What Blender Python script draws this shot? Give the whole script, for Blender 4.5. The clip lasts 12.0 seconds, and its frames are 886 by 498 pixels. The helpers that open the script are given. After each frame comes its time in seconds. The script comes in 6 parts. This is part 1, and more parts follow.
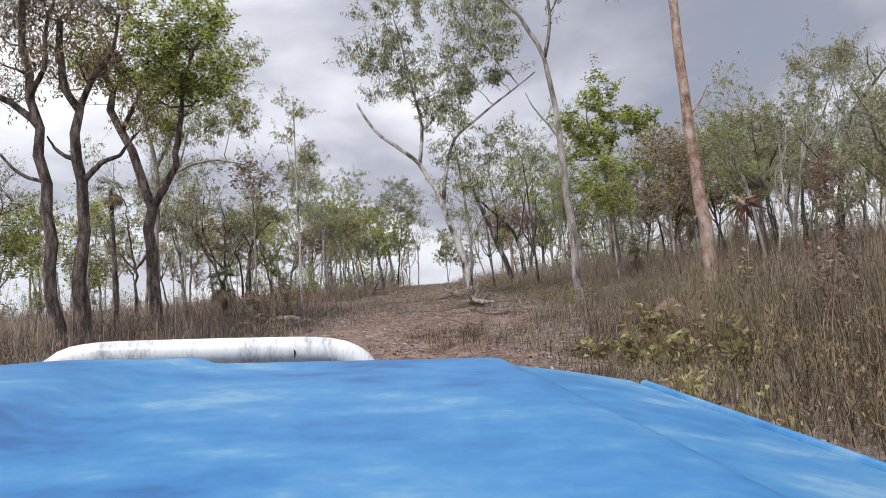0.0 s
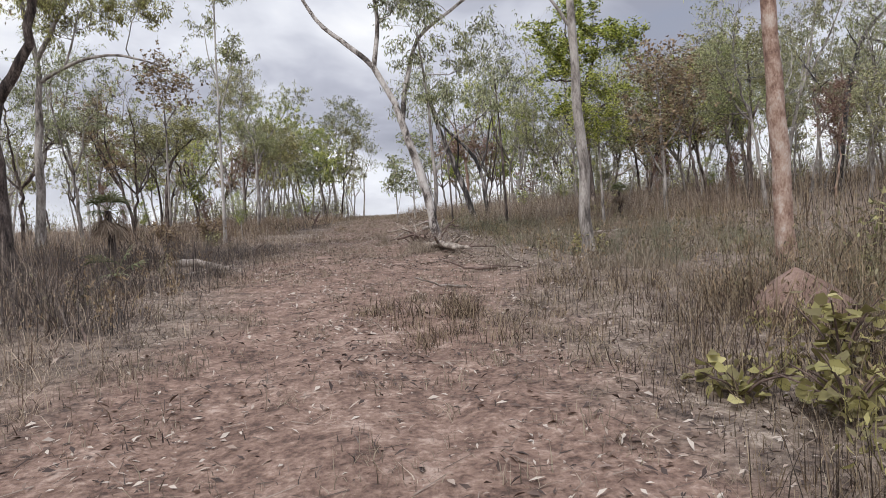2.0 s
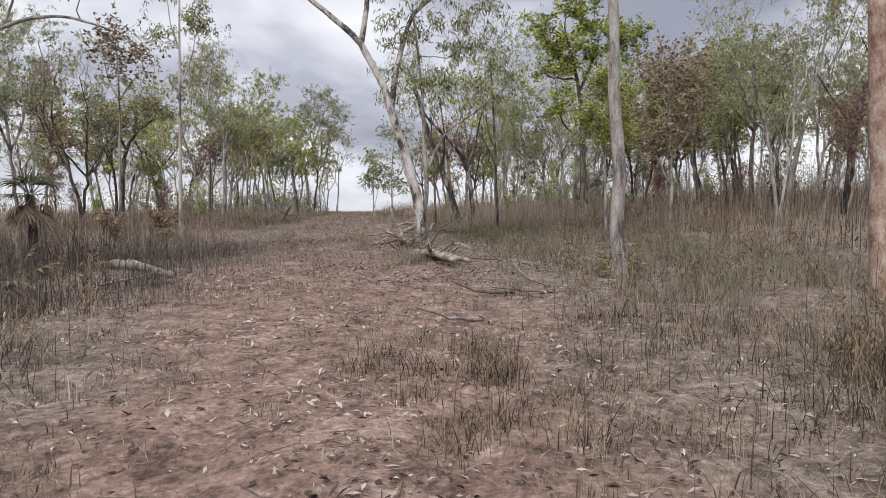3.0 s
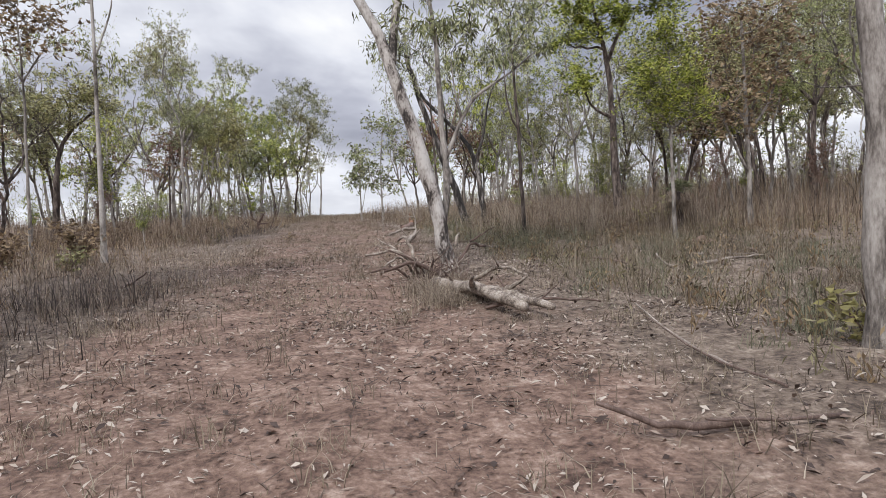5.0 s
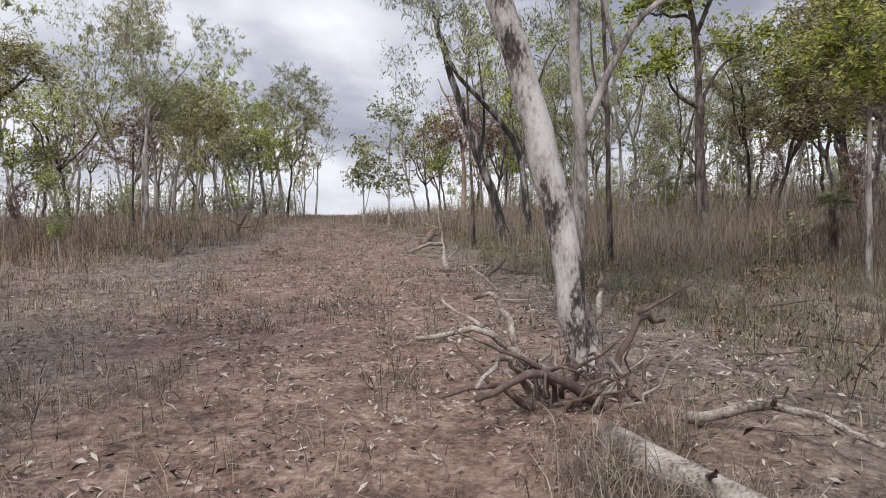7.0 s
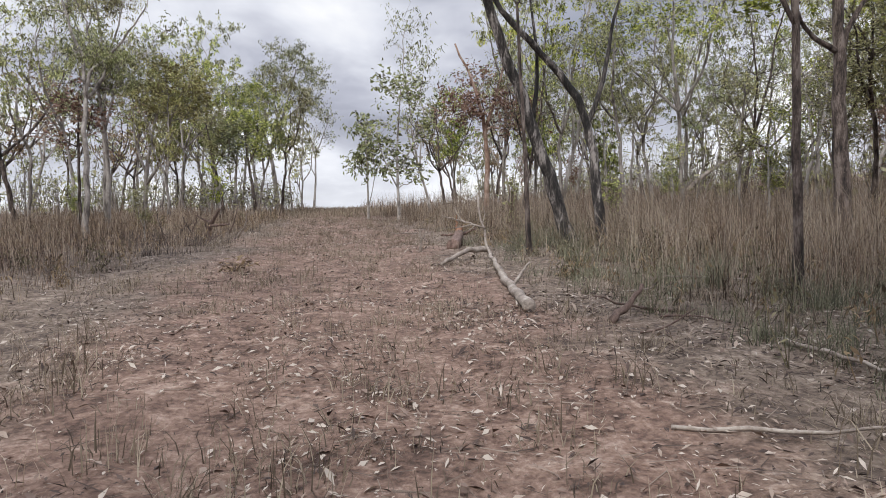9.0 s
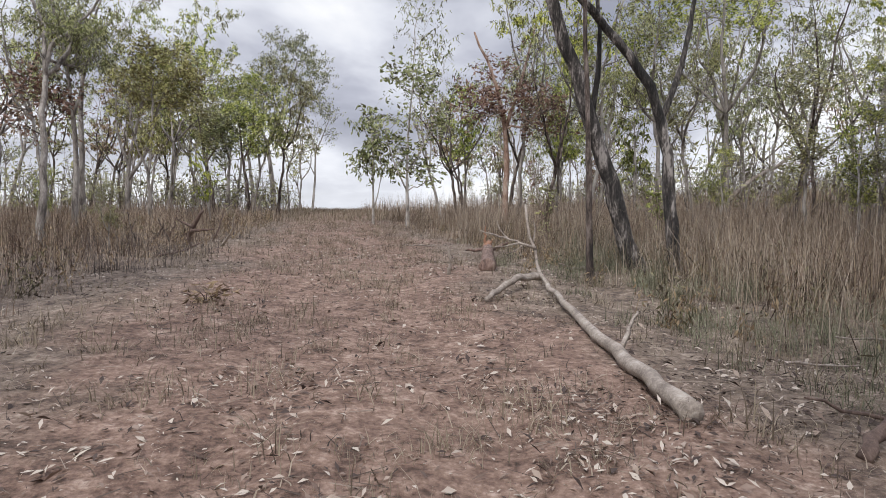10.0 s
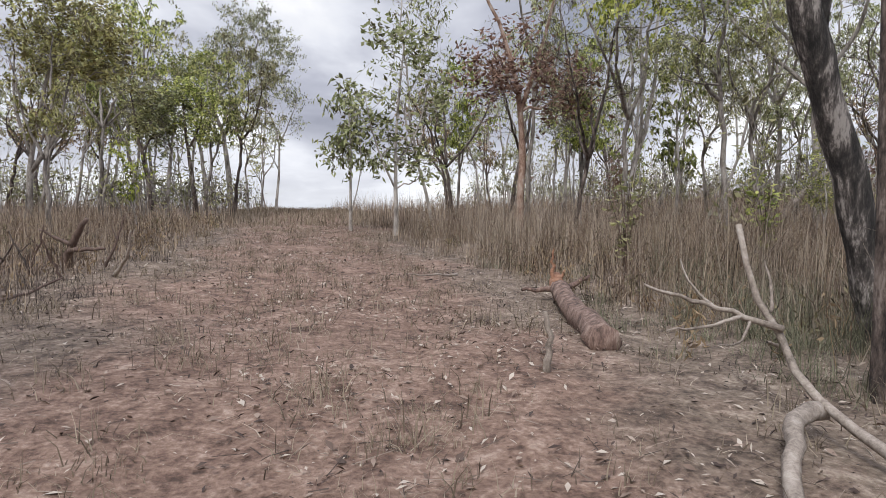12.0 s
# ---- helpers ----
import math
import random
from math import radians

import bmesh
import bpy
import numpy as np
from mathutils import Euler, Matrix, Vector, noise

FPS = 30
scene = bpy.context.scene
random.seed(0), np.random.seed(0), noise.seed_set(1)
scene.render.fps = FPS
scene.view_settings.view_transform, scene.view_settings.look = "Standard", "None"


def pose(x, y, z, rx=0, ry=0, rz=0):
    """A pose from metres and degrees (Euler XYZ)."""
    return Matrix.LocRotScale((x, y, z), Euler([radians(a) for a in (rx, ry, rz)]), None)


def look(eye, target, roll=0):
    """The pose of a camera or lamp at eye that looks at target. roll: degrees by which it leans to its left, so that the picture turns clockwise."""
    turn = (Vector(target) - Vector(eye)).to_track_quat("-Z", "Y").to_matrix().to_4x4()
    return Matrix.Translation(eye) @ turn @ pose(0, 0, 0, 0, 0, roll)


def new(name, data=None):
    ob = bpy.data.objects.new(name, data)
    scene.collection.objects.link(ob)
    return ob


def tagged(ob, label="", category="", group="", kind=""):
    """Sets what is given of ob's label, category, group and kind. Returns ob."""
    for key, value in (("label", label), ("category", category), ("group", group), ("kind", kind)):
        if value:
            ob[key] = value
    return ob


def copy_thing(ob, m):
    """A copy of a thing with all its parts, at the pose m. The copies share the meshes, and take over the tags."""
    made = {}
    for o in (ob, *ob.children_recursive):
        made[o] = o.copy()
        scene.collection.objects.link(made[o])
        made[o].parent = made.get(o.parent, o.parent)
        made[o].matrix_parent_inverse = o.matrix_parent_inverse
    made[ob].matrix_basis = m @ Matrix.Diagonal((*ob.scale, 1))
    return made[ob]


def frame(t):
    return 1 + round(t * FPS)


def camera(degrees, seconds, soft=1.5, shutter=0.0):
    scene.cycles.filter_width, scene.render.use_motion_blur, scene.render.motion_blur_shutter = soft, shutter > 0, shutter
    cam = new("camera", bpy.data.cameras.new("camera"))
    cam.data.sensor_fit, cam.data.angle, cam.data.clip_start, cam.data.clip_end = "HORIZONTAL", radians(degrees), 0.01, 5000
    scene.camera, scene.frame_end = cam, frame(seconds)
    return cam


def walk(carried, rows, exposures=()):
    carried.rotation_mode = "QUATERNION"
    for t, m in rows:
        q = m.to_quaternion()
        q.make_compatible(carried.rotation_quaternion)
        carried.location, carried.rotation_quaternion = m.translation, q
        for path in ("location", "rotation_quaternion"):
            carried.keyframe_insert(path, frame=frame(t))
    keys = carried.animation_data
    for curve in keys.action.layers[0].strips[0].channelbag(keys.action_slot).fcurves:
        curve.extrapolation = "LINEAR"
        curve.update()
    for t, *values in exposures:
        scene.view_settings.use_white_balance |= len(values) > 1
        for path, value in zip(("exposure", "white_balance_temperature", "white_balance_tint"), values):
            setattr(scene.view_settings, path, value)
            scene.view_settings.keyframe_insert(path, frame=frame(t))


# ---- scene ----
cam = camera(69.3, 12.0, soft=0.85)
METRES, EYE, TILT, LEAN, TURN = 35.0, 1.5, 4.5, 4.5, 0.0
ROWS = [
    (0.0, 0.0, 0.0, 0.0, -0.0, 0.0, -0.0),
    (0.5, -0.0029, 0.0337, -0.0009, -1.36, -2.55, -0.66),
    (1.0, -0.0058, 0.0665, -0.0001, -3.03, -4.25, -2.43),
    (1.5, -0.0112, 0.0965, 0.0005, -4.26, -5.41, -3.01),
    (2.0, -0.0114, 0.1378, -0.0016, -4.89, -6.16, -1.95),
    (2.5, -0.0165, 0.1773, -0.002, -6.3, -6.17, -4.26),
    (4.5, -0.0216, 0.3285, -0.0086, -9.44, -6.06, -3.98),
    (5.0, -0.0222, 0.3766, -0.0088, -8.69, -6.16, -2.93),
    (5.5, -0.0248, 0.4221, -0.0106, -9.16, -6.03, -5.04),
    (6.0, -0.0256, 0.4686, -0.0104, -9.53, -6.32, -4.43),
    (6.5, -0.027, 0.5142, -0.0115, -9.18, -6.07, -3.83),
    (7.0, -0.0305, 0.558, -0.0121, -9.05, -6.04, -4.91),
    (9.0, -0.0279, 0.7267, -0.0216, -8.93, -6.9, -4.17),
    (9.5, -0.0303, 0.7711, -0.0236, -9.13, -6.86, -4.82),
    (10.0, -0.0333, 0.8171, -0.0235, -9.04, -6.7, -5.65),
    (10.5, -0.0332, 0.8648, -0.0264, -9.31, -6.72, -4.4),
    (11.0, -0.034, 0.9127, -0.0282, -9.9, -6.46, -6.08),
    (11.5, -0.0339, 0.9543, -0.0288, -11.14, -6.31, -6.06),
    (12.0, -0.0333, 0.9971, -0.0308, -11.84, -6.6, -6.09),
]
walk(cam, [(t, pose(0, 0, EYE, TILT, LEAN, TURN) @ pose(METRES * x, METRES * y, METRES * z, 90 + pitch, roll, yaw)) for t, x, y, z, yaw, pitch, roll in ROWS])

# ---- light: bright broken cloud, low soft sun behind it ----
SUN_ELEV, SUN_AZIM = 48.0, 215.0
SKY_SHIFT = (0.35, 0.1, 0.62)
world = bpy.data.worlds.new("cloudy_sky")
scene.world = world
world.use_nodes = True
wt = world.node_tree
wt.nodes.clear()


def node(tree, kind, **values):
    n = tree.nodes.new(kind)
    for key, value in values.items():
        if key in n.inputs:
            n.inputs[key].default_value = value
    return n


def ramp_stops(n, stops):
    while len(n.color_ramp.elements) < len(stops):
        n.color_ramp.elements.new(0.5)
    for e, (p, c) in zip(n.color_ramp.elements, stops):
        e.position, e.color = p, (*c, 1.0)


def build_sky():
    out = node(wt, "ShaderNodeOutputWorld")
    sky = wt.nodes.new("ShaderNodeTexSky")
    sky.sky_type = "NISHITA"
    sky.sun_disc = False
    sky.sun_elevation, sky.sun_rotation = radians(SUN_ELEV), radians(SUN_AZIM)
    clear = node(wt, "ShaderNodeBackground", Strength=0.11)
    wt.links.new(sky.outputs[0], clear.inputs[0])
    place = wt.nodes.new("ShaderNodeTexCoord")
    # a flat cloud layer: the direction divided by its height above the horizon
    up = wt.nodes.new("ShaderNodeSeparateXYZ")
    wt.links.new(place.outputs["Generated"], up.inputs[0])
    above = wt.nodes.new("ShaderNodeMath")
    above.operation = "MAXIMUM"
    above.inputs[1].default_value = 0.0
    wt.links.new(up.outputs[2], above.inputs[0])
    rise = wt.nodes.new("ShaderNodeMath")
    rise.operation = "ADD"
    rise.inputs[1].default_value = 0.30
    wt.links.new(above.outputs[0], rise.inputs[0])
    layer = wt.nodes.new("ShaderNodeVectorMath")
    layer.operation = "DIVIDE"
    wt.links.new(place.outputs["Generated"], layer.inputs[0])
    wt.links.new(rise.outputs[0], layer.inputs[1])
    stretch = wt.nodes.new("ShaderNodeMapping")
    stretch.inputs["Scale"].default_value = (1.0, 1.0, 0.6)
    stretch.inputs["Location"].default_value = SKY_SHIFT
    wt.links.new(layer.outputs[0], stretch.inputs["Vector"])
    warp = node(wt, "ShaderNodeTexNoise", Scale=1.3, Detail=3.0)
    wt.links.new(stretch.outputs[0], warp.inputs["Vector"])
    bend = wt.nodes.new("ShaderNodeVectorMath")
    bend.operation = "MULTIPLY_ADD"
    bend.inputs[1].default_value = (0.35, 0.35, 0.35)
    wt.links.new(warp.outputs["Color"], bend.inputs[0])
    wt.links.new(stretch.outputs[0], bend.inputs[2])
    big = node(wt, "ShaderNodeTexNoise", Scale=1.15, Detail=6.0, Roughness=0.5)
    wt.links.new(bend.outputs[0], big.inputs["Vector"])
    tone = wt.nodes.new("ShaderNodeValToRGB")
    ramp_stops(tone, [(0.37, (0.29, 0.305, 0.375)), (0.46, (0.43, 0.447, 0.525)), (0.54, (0.66, 0.68, 0.745)), (0.63, (0.87, 0.875, 0.89))])
    wt.links.new(big.outputs["Fac"], tone.inputs[0])
    # an overcast sky grows brighter overhead, and pale towards the horizon
    low = wt.nodes.new("ShaderNodeMapRange")
    low.interpolation_type = "SMOOTHSTEP"
    for i, v in ((1, 0.0), (2, 0.16), (3, 0.5), (4, 0.0)):
        low.inputs[i].default_value = v
    wt.links.new(up.outputs[2], low.inputs[0])
    pale = wt.nodes.new("ShaderNodeMix")
    pale.data_type = "RGBA"
    pale.inputs[7].default_value = (0.90, 0.92, 0.955, 1)
    wt.links.new(low.outputs[0], pale.inputs[0])
    wt.links.new(tone.outputs[0], pale.inputs[6])
    high = wt.nodes.new("ShaderNodeMapRange")
    high.interpolation_type = "SMOOTHSTEP"
    for i, v in ((1, 0.38), (2, 1.0), (3, 1.22), (4, 3.3)):
        high.inputs[i].default_value = v
    wt.links.new(up.outputs[2], high.inputs[0])
    cloud = node(wt, "ShaderNodeBackground", Strength=1.0)
    wt.links.new(pale.outputs[2], cloud.inputs[0])
    wt.links.new(high.outputs[0], cloud.inputs[1])
    cover = node(wt, "ShaderNodeTexNoise", Scale=1.3, Detail=6.0, Roughness=0.55)
    wt.links.new(stretch.outputs[0], cover.inputs["Vector"])
    gap = wt.nodes.new("ShaderNodeValToRGB")
    ramp_stops(gap, [(0.30, (0.8, 0.8, 0.8)), (0.40, (1.0, 1.0, 1.0))])
    wt.links.new(cover.outputs["Fac"], gap.inputs[0])
    mix = wt.nodes.new("ShaderNodeMixShader")
    wt.links.new(gap.outputs[0], mix.inputs[0])
    wt.links.new(clear.outputs[0], mix.inputs[1])
    wt.links.new(cloud.outputs[0], mix.inputs[2])
    wt.links.new(mix.outputs[0], out.inputs[0])


build_sky()
sun_data = bpy.data.lights.new("sun", "SUN")
sun_data.energy, sun_data.angle, sun_data.color = 2.6, radians(12), (1.0, 0.98, 0.95)
sun = new("sun", sun_data)
se, sa = radians(SUN_ELEV), radians(SUN_AZIM)
sun_from = Vector((math.sin(sa) * math.cos(se), math.cos(sa) * math.cos(se), math.sin(se)))
sun.matrix_world = look(sun_from * 60, (0, 0, 0))

# ---- materials ----


def material(name, tones, scale=3.0, fine=40.0, rough=0.85, bump=0.3, stretch=(1, 1, 1), per="", through_light=0.0, metal=0.0, jitter=0.35, depth=0.02, contrast=1.0, plant=False):
    """Two scales of noise between the tones; per: 'island' or 'object' varies each piece."""
    m = bpy.data.materials.new(name)
    m.use_nodes = True
    t = m.node_tree
    b = t.nodes["Principled BSDF"]
    out = t.nodes["Material Output"]
    b.inputs["Roughness"].default_value = rough
    b.inputs["Metallic"].default_value = metal
    place = t.nodes.new("ShaderNodeTexCoord")
    sc = t.nodes.new("ShaderNodeMapping")
    sc.inputs["Scale"].default_value = stretch
    t.links.new(place.outputs["Object"], sc.inputs["Vector"])
    n1 = node(t, "ShaderNodeTexNoise", Scale=scale, Detail=5.0, Roughness=0.6)
    n2 = node(t, "ShaderNodeTexNoise", Scale=fine, Detail=4.0, Roughness=0.65)
    t.links.new(sc.outputs[0], n1.inputs["Vector"])
    t.links.new(sc.outputs[0], n2.inputs["Vector"])
    blend = t.nodes.new("ShaderNodeMath")
    blend.operation = "MULTIPLY_ADD"
    blend.inputs[1].default_value = 0.45
    t.links.new(n2.outputs["Fac"], blend.inputs[0])
    half = t.nodes.new("ShaderNodeMath")
    half.operation = "MULTIPLY_ADD"
    half.inputs[1].default_value, half.inputs[2].default_value = 0.9, -0.17
    t.links.new(n1.outputs["Fac"], half.inputs[0])
    t.links.new(half.outputs[0], blend.inputs[2])
    value = blend.outputs[0]
    if contrast != 1.0:
        push = t.nodes.new("ShaderNodeMath")
        push.operation = "MULTIPLY_ADD"
        push.inputs[1].default_value, push.inputs[2].default_value = contrast, 0.5 - 0.5 * contrast
        t.links.new(value, push.inputs[0])
        value = push.outputs[0]
    if per:
        if per == "island":
            g = t.nodes.new("ShaderNodeNewGeometry")
            rnd = g.outputs["Random Per Island"]
        else:
            g = t.nodes.new("ShaderNodeObjectInfo")
            rnd = g.outputs["Random"]
        add = t.nodes.new("ShaderNodeMath")
        add.operation = "MULTIPLY_ADD"
        add.inputs[1].default_value, add.inputs[2].default_value = 2 * jitter, -jitter
        t.links.new(rnd, add.inputs[0])
        plus = t.nodes.new("ShaderNodeMath")
        plus.operation = "ADD"
        t.links.new(value, plus.inputs[0])
        t.links.new(add.outputs[0], plus.inputs[1])
        value = plus.outputs[0]
    r = t.nodes.new("ShaderNodeValToRGB")
    k = len(tones)
    ramp_stops(r, [(0.25 + 0.5 * i / max(1, k - 1), c) for i, c in enumerate(tones)])
    t.links.new(value, r.inputs[0])
    colour = r.outputs[0]
    if plant:
        who = t.nodes.new("ShaderNodeObjectInfo")
        tint = t.nodes.new("ShaderNodeHueSaturation")
        for socket, low, span in (("Hue", 0.484, 0.016), ("Saturation", 0.85, 0.3), ("Value", 1.05, 0.3)):
            spin = t.nodes.new("ShaderNodeMath")
            spin.operation = "MULTIPLY"
            spin.inputs[1].default_value = {"Hue": 7.3, "Saturation": 3.1, "Value": 13.7}[socket]
            wrap = t.nodes.new("ShaderNodeMath")
            wrap.operation = "FRACT"
            fit = t.nodes.new("ShaderNodeMath")
            fit.operation = "MULTIPLY_ADD"
            fit.inputs[1].default_value, fit.inputs[2].default_value = span, low
            t.links.new(who.outputs["Random"], spin.inputs[0])
            t.links.new(spin.outputs[0], wrap.inputs[0])
            t.links.new(wrap.outputs[0], fit.inputs[0])
            t.links.new(fit.outputs[0], tint.inputs[socket])
        t.links.new(colour, tint.inputs["Color"])
        colour = tint.outputs[0]
    t.links.new(colour, b.inputs["Base Color"])
    if bump:
        bp = node(t, "ShaderNodeBump", Strength=bump, Distance=depth)
        t.links.new(blend.outputs[0], bp.inputs["Height"])
        t.links.new(bp.outputs[0], b.inputs["Normal"])
    if through_light:
        tr = t.nodes.new("ShaderNodeBsdfTranslucent")
        t.links.new(colour, tr.inputs[0])
        mx = t.nodes.new("ShaderNodeMixShader")
        mx.inputs[0].default_value = through_light
        t.links.new(b.outputs[0], mx.inputs[1])
        t.links.new(tr.outputs[0], mx.inputs[2])
        t.links.new(mx.outputs[0], out.inputs[0])
    return m


BARK_PALE = material("bark_pale", [(0.10, 0.085, 0.075), (0.30, 0.27, 0.245), (0.44, 0.41, 0.385), (0.56, 0.53, 0.50)], 2.2, 30, 0.8, 0.5, (1.6, 1.6, 0.7), contrast=1.45)
BARK_GREY = material("bark_grey", [(0.05, 0.043, 0.04), (0.17, 0.148, 0.132), (0.33, 0.30, 0.275), (0.44, 0.41, 0.38)], 3.0, 26, 0.88, 0.7, (1.5, 1.5, 0.45), contrast=1.45)
BARK_DARK = material("bark_dark", [(0.018, 0.014, 0.013), (0.062, 0.046, 0.04), (0.115, 0.088, 0.076), (0.22, 0.18, 0.16)], 5.0, 34, 0.9, 1.0, (1.6, 1.6, 0.4), depth=0.05, contrast=2.0)
BARK_RED = material("bark_red", [(0.11, 0.06, 0.045), (0.25, 0.155, 0.115), (0.38, 0.275, 0.22), (0.48, 0.40, 0.35)], 3.5, 24, 0.85, 0.9, (1.5, 1.5, 0.8), depth=0.03, contrast=1.45)
BARK_PATCH = material("bark_pale_patched", [(0.03, 0.025, 0.023), (0.09, 0.072, 0.064), (0.36, 0.325, 0.30), (0.46, 0.425, 0.40), (0.58, 0.55, 0.525)], 2.4, 22, 0.8, 0.7, (1.4, 1.4, 0.6), depth=0.03, contrast=1.9)
BARK_CHAR = material("bark_charred", [(0.012, 0.011, 0.011), (0.026, 0.023, 0.022), (0.05, 0.044, 0.041), (0.12, 0.105, 0.098), (0.34, 0.31, 0.29)], 4.0, 26, 0.9, 1.0, (1.4, 1.4, 0.35), depth=0.04, contrast=1.9)
DEAD_WOOD = material("dead_wood", [(0.10, 0.08, 0.065), (0.28, 0.235, 0.20), (0.46, 0.41, 0.36)], 5.0, 45, 0.85, 0.7, (1, 1, 1), contrast=1.2)
LEAF_GREY = material("leaf_grey_green", [(0.10, 0.093, 0.05), (0.147, 0.17, 0.075), (0.268, 0.30, 0.138), (0.47, 0.49, 0.27)], 0.5, 3, 0.36, 0, per="island", through_light=0.5, plant=True)
LEAF_GREEN = material("leaf_bright_green", [(0.09, 0.095, 0.035), (0.14, 0.18, 0.045), (0.29, 0.345, 0.09), (0.52, 0.55, 0.19)], 0.5, 3, 0.36, 0, per="island", through_light=0.5, plant=True)
LEAF_OLIVE = material("leaf_olive", [(0.12, 0.10, 0.05), (0.15, 0.155, 0.065), (0.28, 0.285, 0.12), (0.48, 0.47, 0.23)], 0.5, 3, 0.36, 0, per="island", through_light=0.5, plant=True)
LEAF_YELLOWISH = material("leaf_yellow_olive", [(0.13, 0.105, 0.045), (0.19, 0.185, 0.07), (0.34, 0.335, 0.14), (0.56, 0.54, 0.28)], 0.5, 3, 0.36, 0, per="island", through_light=0.5, plant=True)
LEAF_BROWN = material("leaf_dry_brown", [(0.121, 0.081, 0.051), (0.270, 0.189, 0.111), (0.419, 0.317, 0.196)], 0.5, 3, 0.7, 0, per="island", through_light=0.35)
LEAF_RED = material("leaf_dry_red", [(0.11, 0.058, 0.046), (0.235, 0.132, 0.098), (0.36, 0.24, 0.18)], 0.5, 3, 0.7, 0, per="island", through_light=0.35)
LEAF_YELLOW = material("leaf_yellow_green", [(0.17, 0.145, 0.06), (0.34, 0.31, 0.115), (0.50, 0.45, 0.20)], 0.5, 6, 0.6, 0, per="island", through_light=0.35)
LEAF_WEED = material("leaf_withered_olive", [(0.07, 0.055, 0.035), (0.15, 0.13, 0.07), (0.27, 0.24, 0.14)], 0.5, 3, 0.7, 0, per="island", through_light=0.3, jitter=0.42)
GRASS_TALL = material("grass_dry_tall", [(0.068, 0.043, 0.031), (0.172, 0.117, 0.084), (0.315, 0.228, 0.168), (0.55, 0.45, 0.345)], 0.25, 2.0, 0.75, 0, per="island", through_light=0.35, jitter=0.42)
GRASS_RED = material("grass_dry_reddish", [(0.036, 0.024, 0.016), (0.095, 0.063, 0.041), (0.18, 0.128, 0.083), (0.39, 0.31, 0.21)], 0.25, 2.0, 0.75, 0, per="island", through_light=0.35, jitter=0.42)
GRASS_LOW = material("grass_low_dry", [(0.11, 0.085, 0.06), (0.24, 0.19, 0.14), (0.38, 0.32, 0.24)], 0.3, 2.0, 0.8, 0, per="island", through_light=0.3, jitter=0.45)
GRASS_GREEN = material("grass_green_tuft", [(0.085, 0.085, 0.055), (0.18, 0.18, 0.115), (0.31, 0.305, 0.21)], 0.3, 2.0, 0.7, 0, per="island", through_light=0.3)
GRASS_BURNT = material("grass_burnt", [(0.035, 0.028, 0.025), (0.085, 0.068, 0.06), (0.18, 0.145, 0.125)], 0.3, 2.0, 0.85, 0, per="island", through_light=0.15, jitter=0.42)
GRASS_STRAW = material("grass_straw", [(0.17, 0.128, 0.098), (0.31, 0.248, 0.195), (0.50, 0.425, 0.34)], 0.3, 2.0, 0.75, 0, per="island", through_light=0.35, jitter=0.42)
LITTER = material("leaf_litter", [(0.05, 0.032, 0.026), (0.13, 0.086, 0.066), (0.23, 0.165, 0.13), (0.33, 0.26, 0.21), (0.46, 0.40, 0.34)], 0.4, 3, 0.75, 0, per="island", jitter=0.4)
RED_TWIG = material("twig_brown", [(0.05, 0.034, 0.027), (0.13, 0.095, 0.075), (0.26, 0.205, 0.165)], 0.4, 3, 0.8, 0, per="island", jitter=0.4)
SOIL = material("mound_soil", [(0.12, 0.07, 0.053), (0.20, 0.128, 0.10), (0.29, 0.205, 0.165)], 4, 30, 0.95, 1.0)


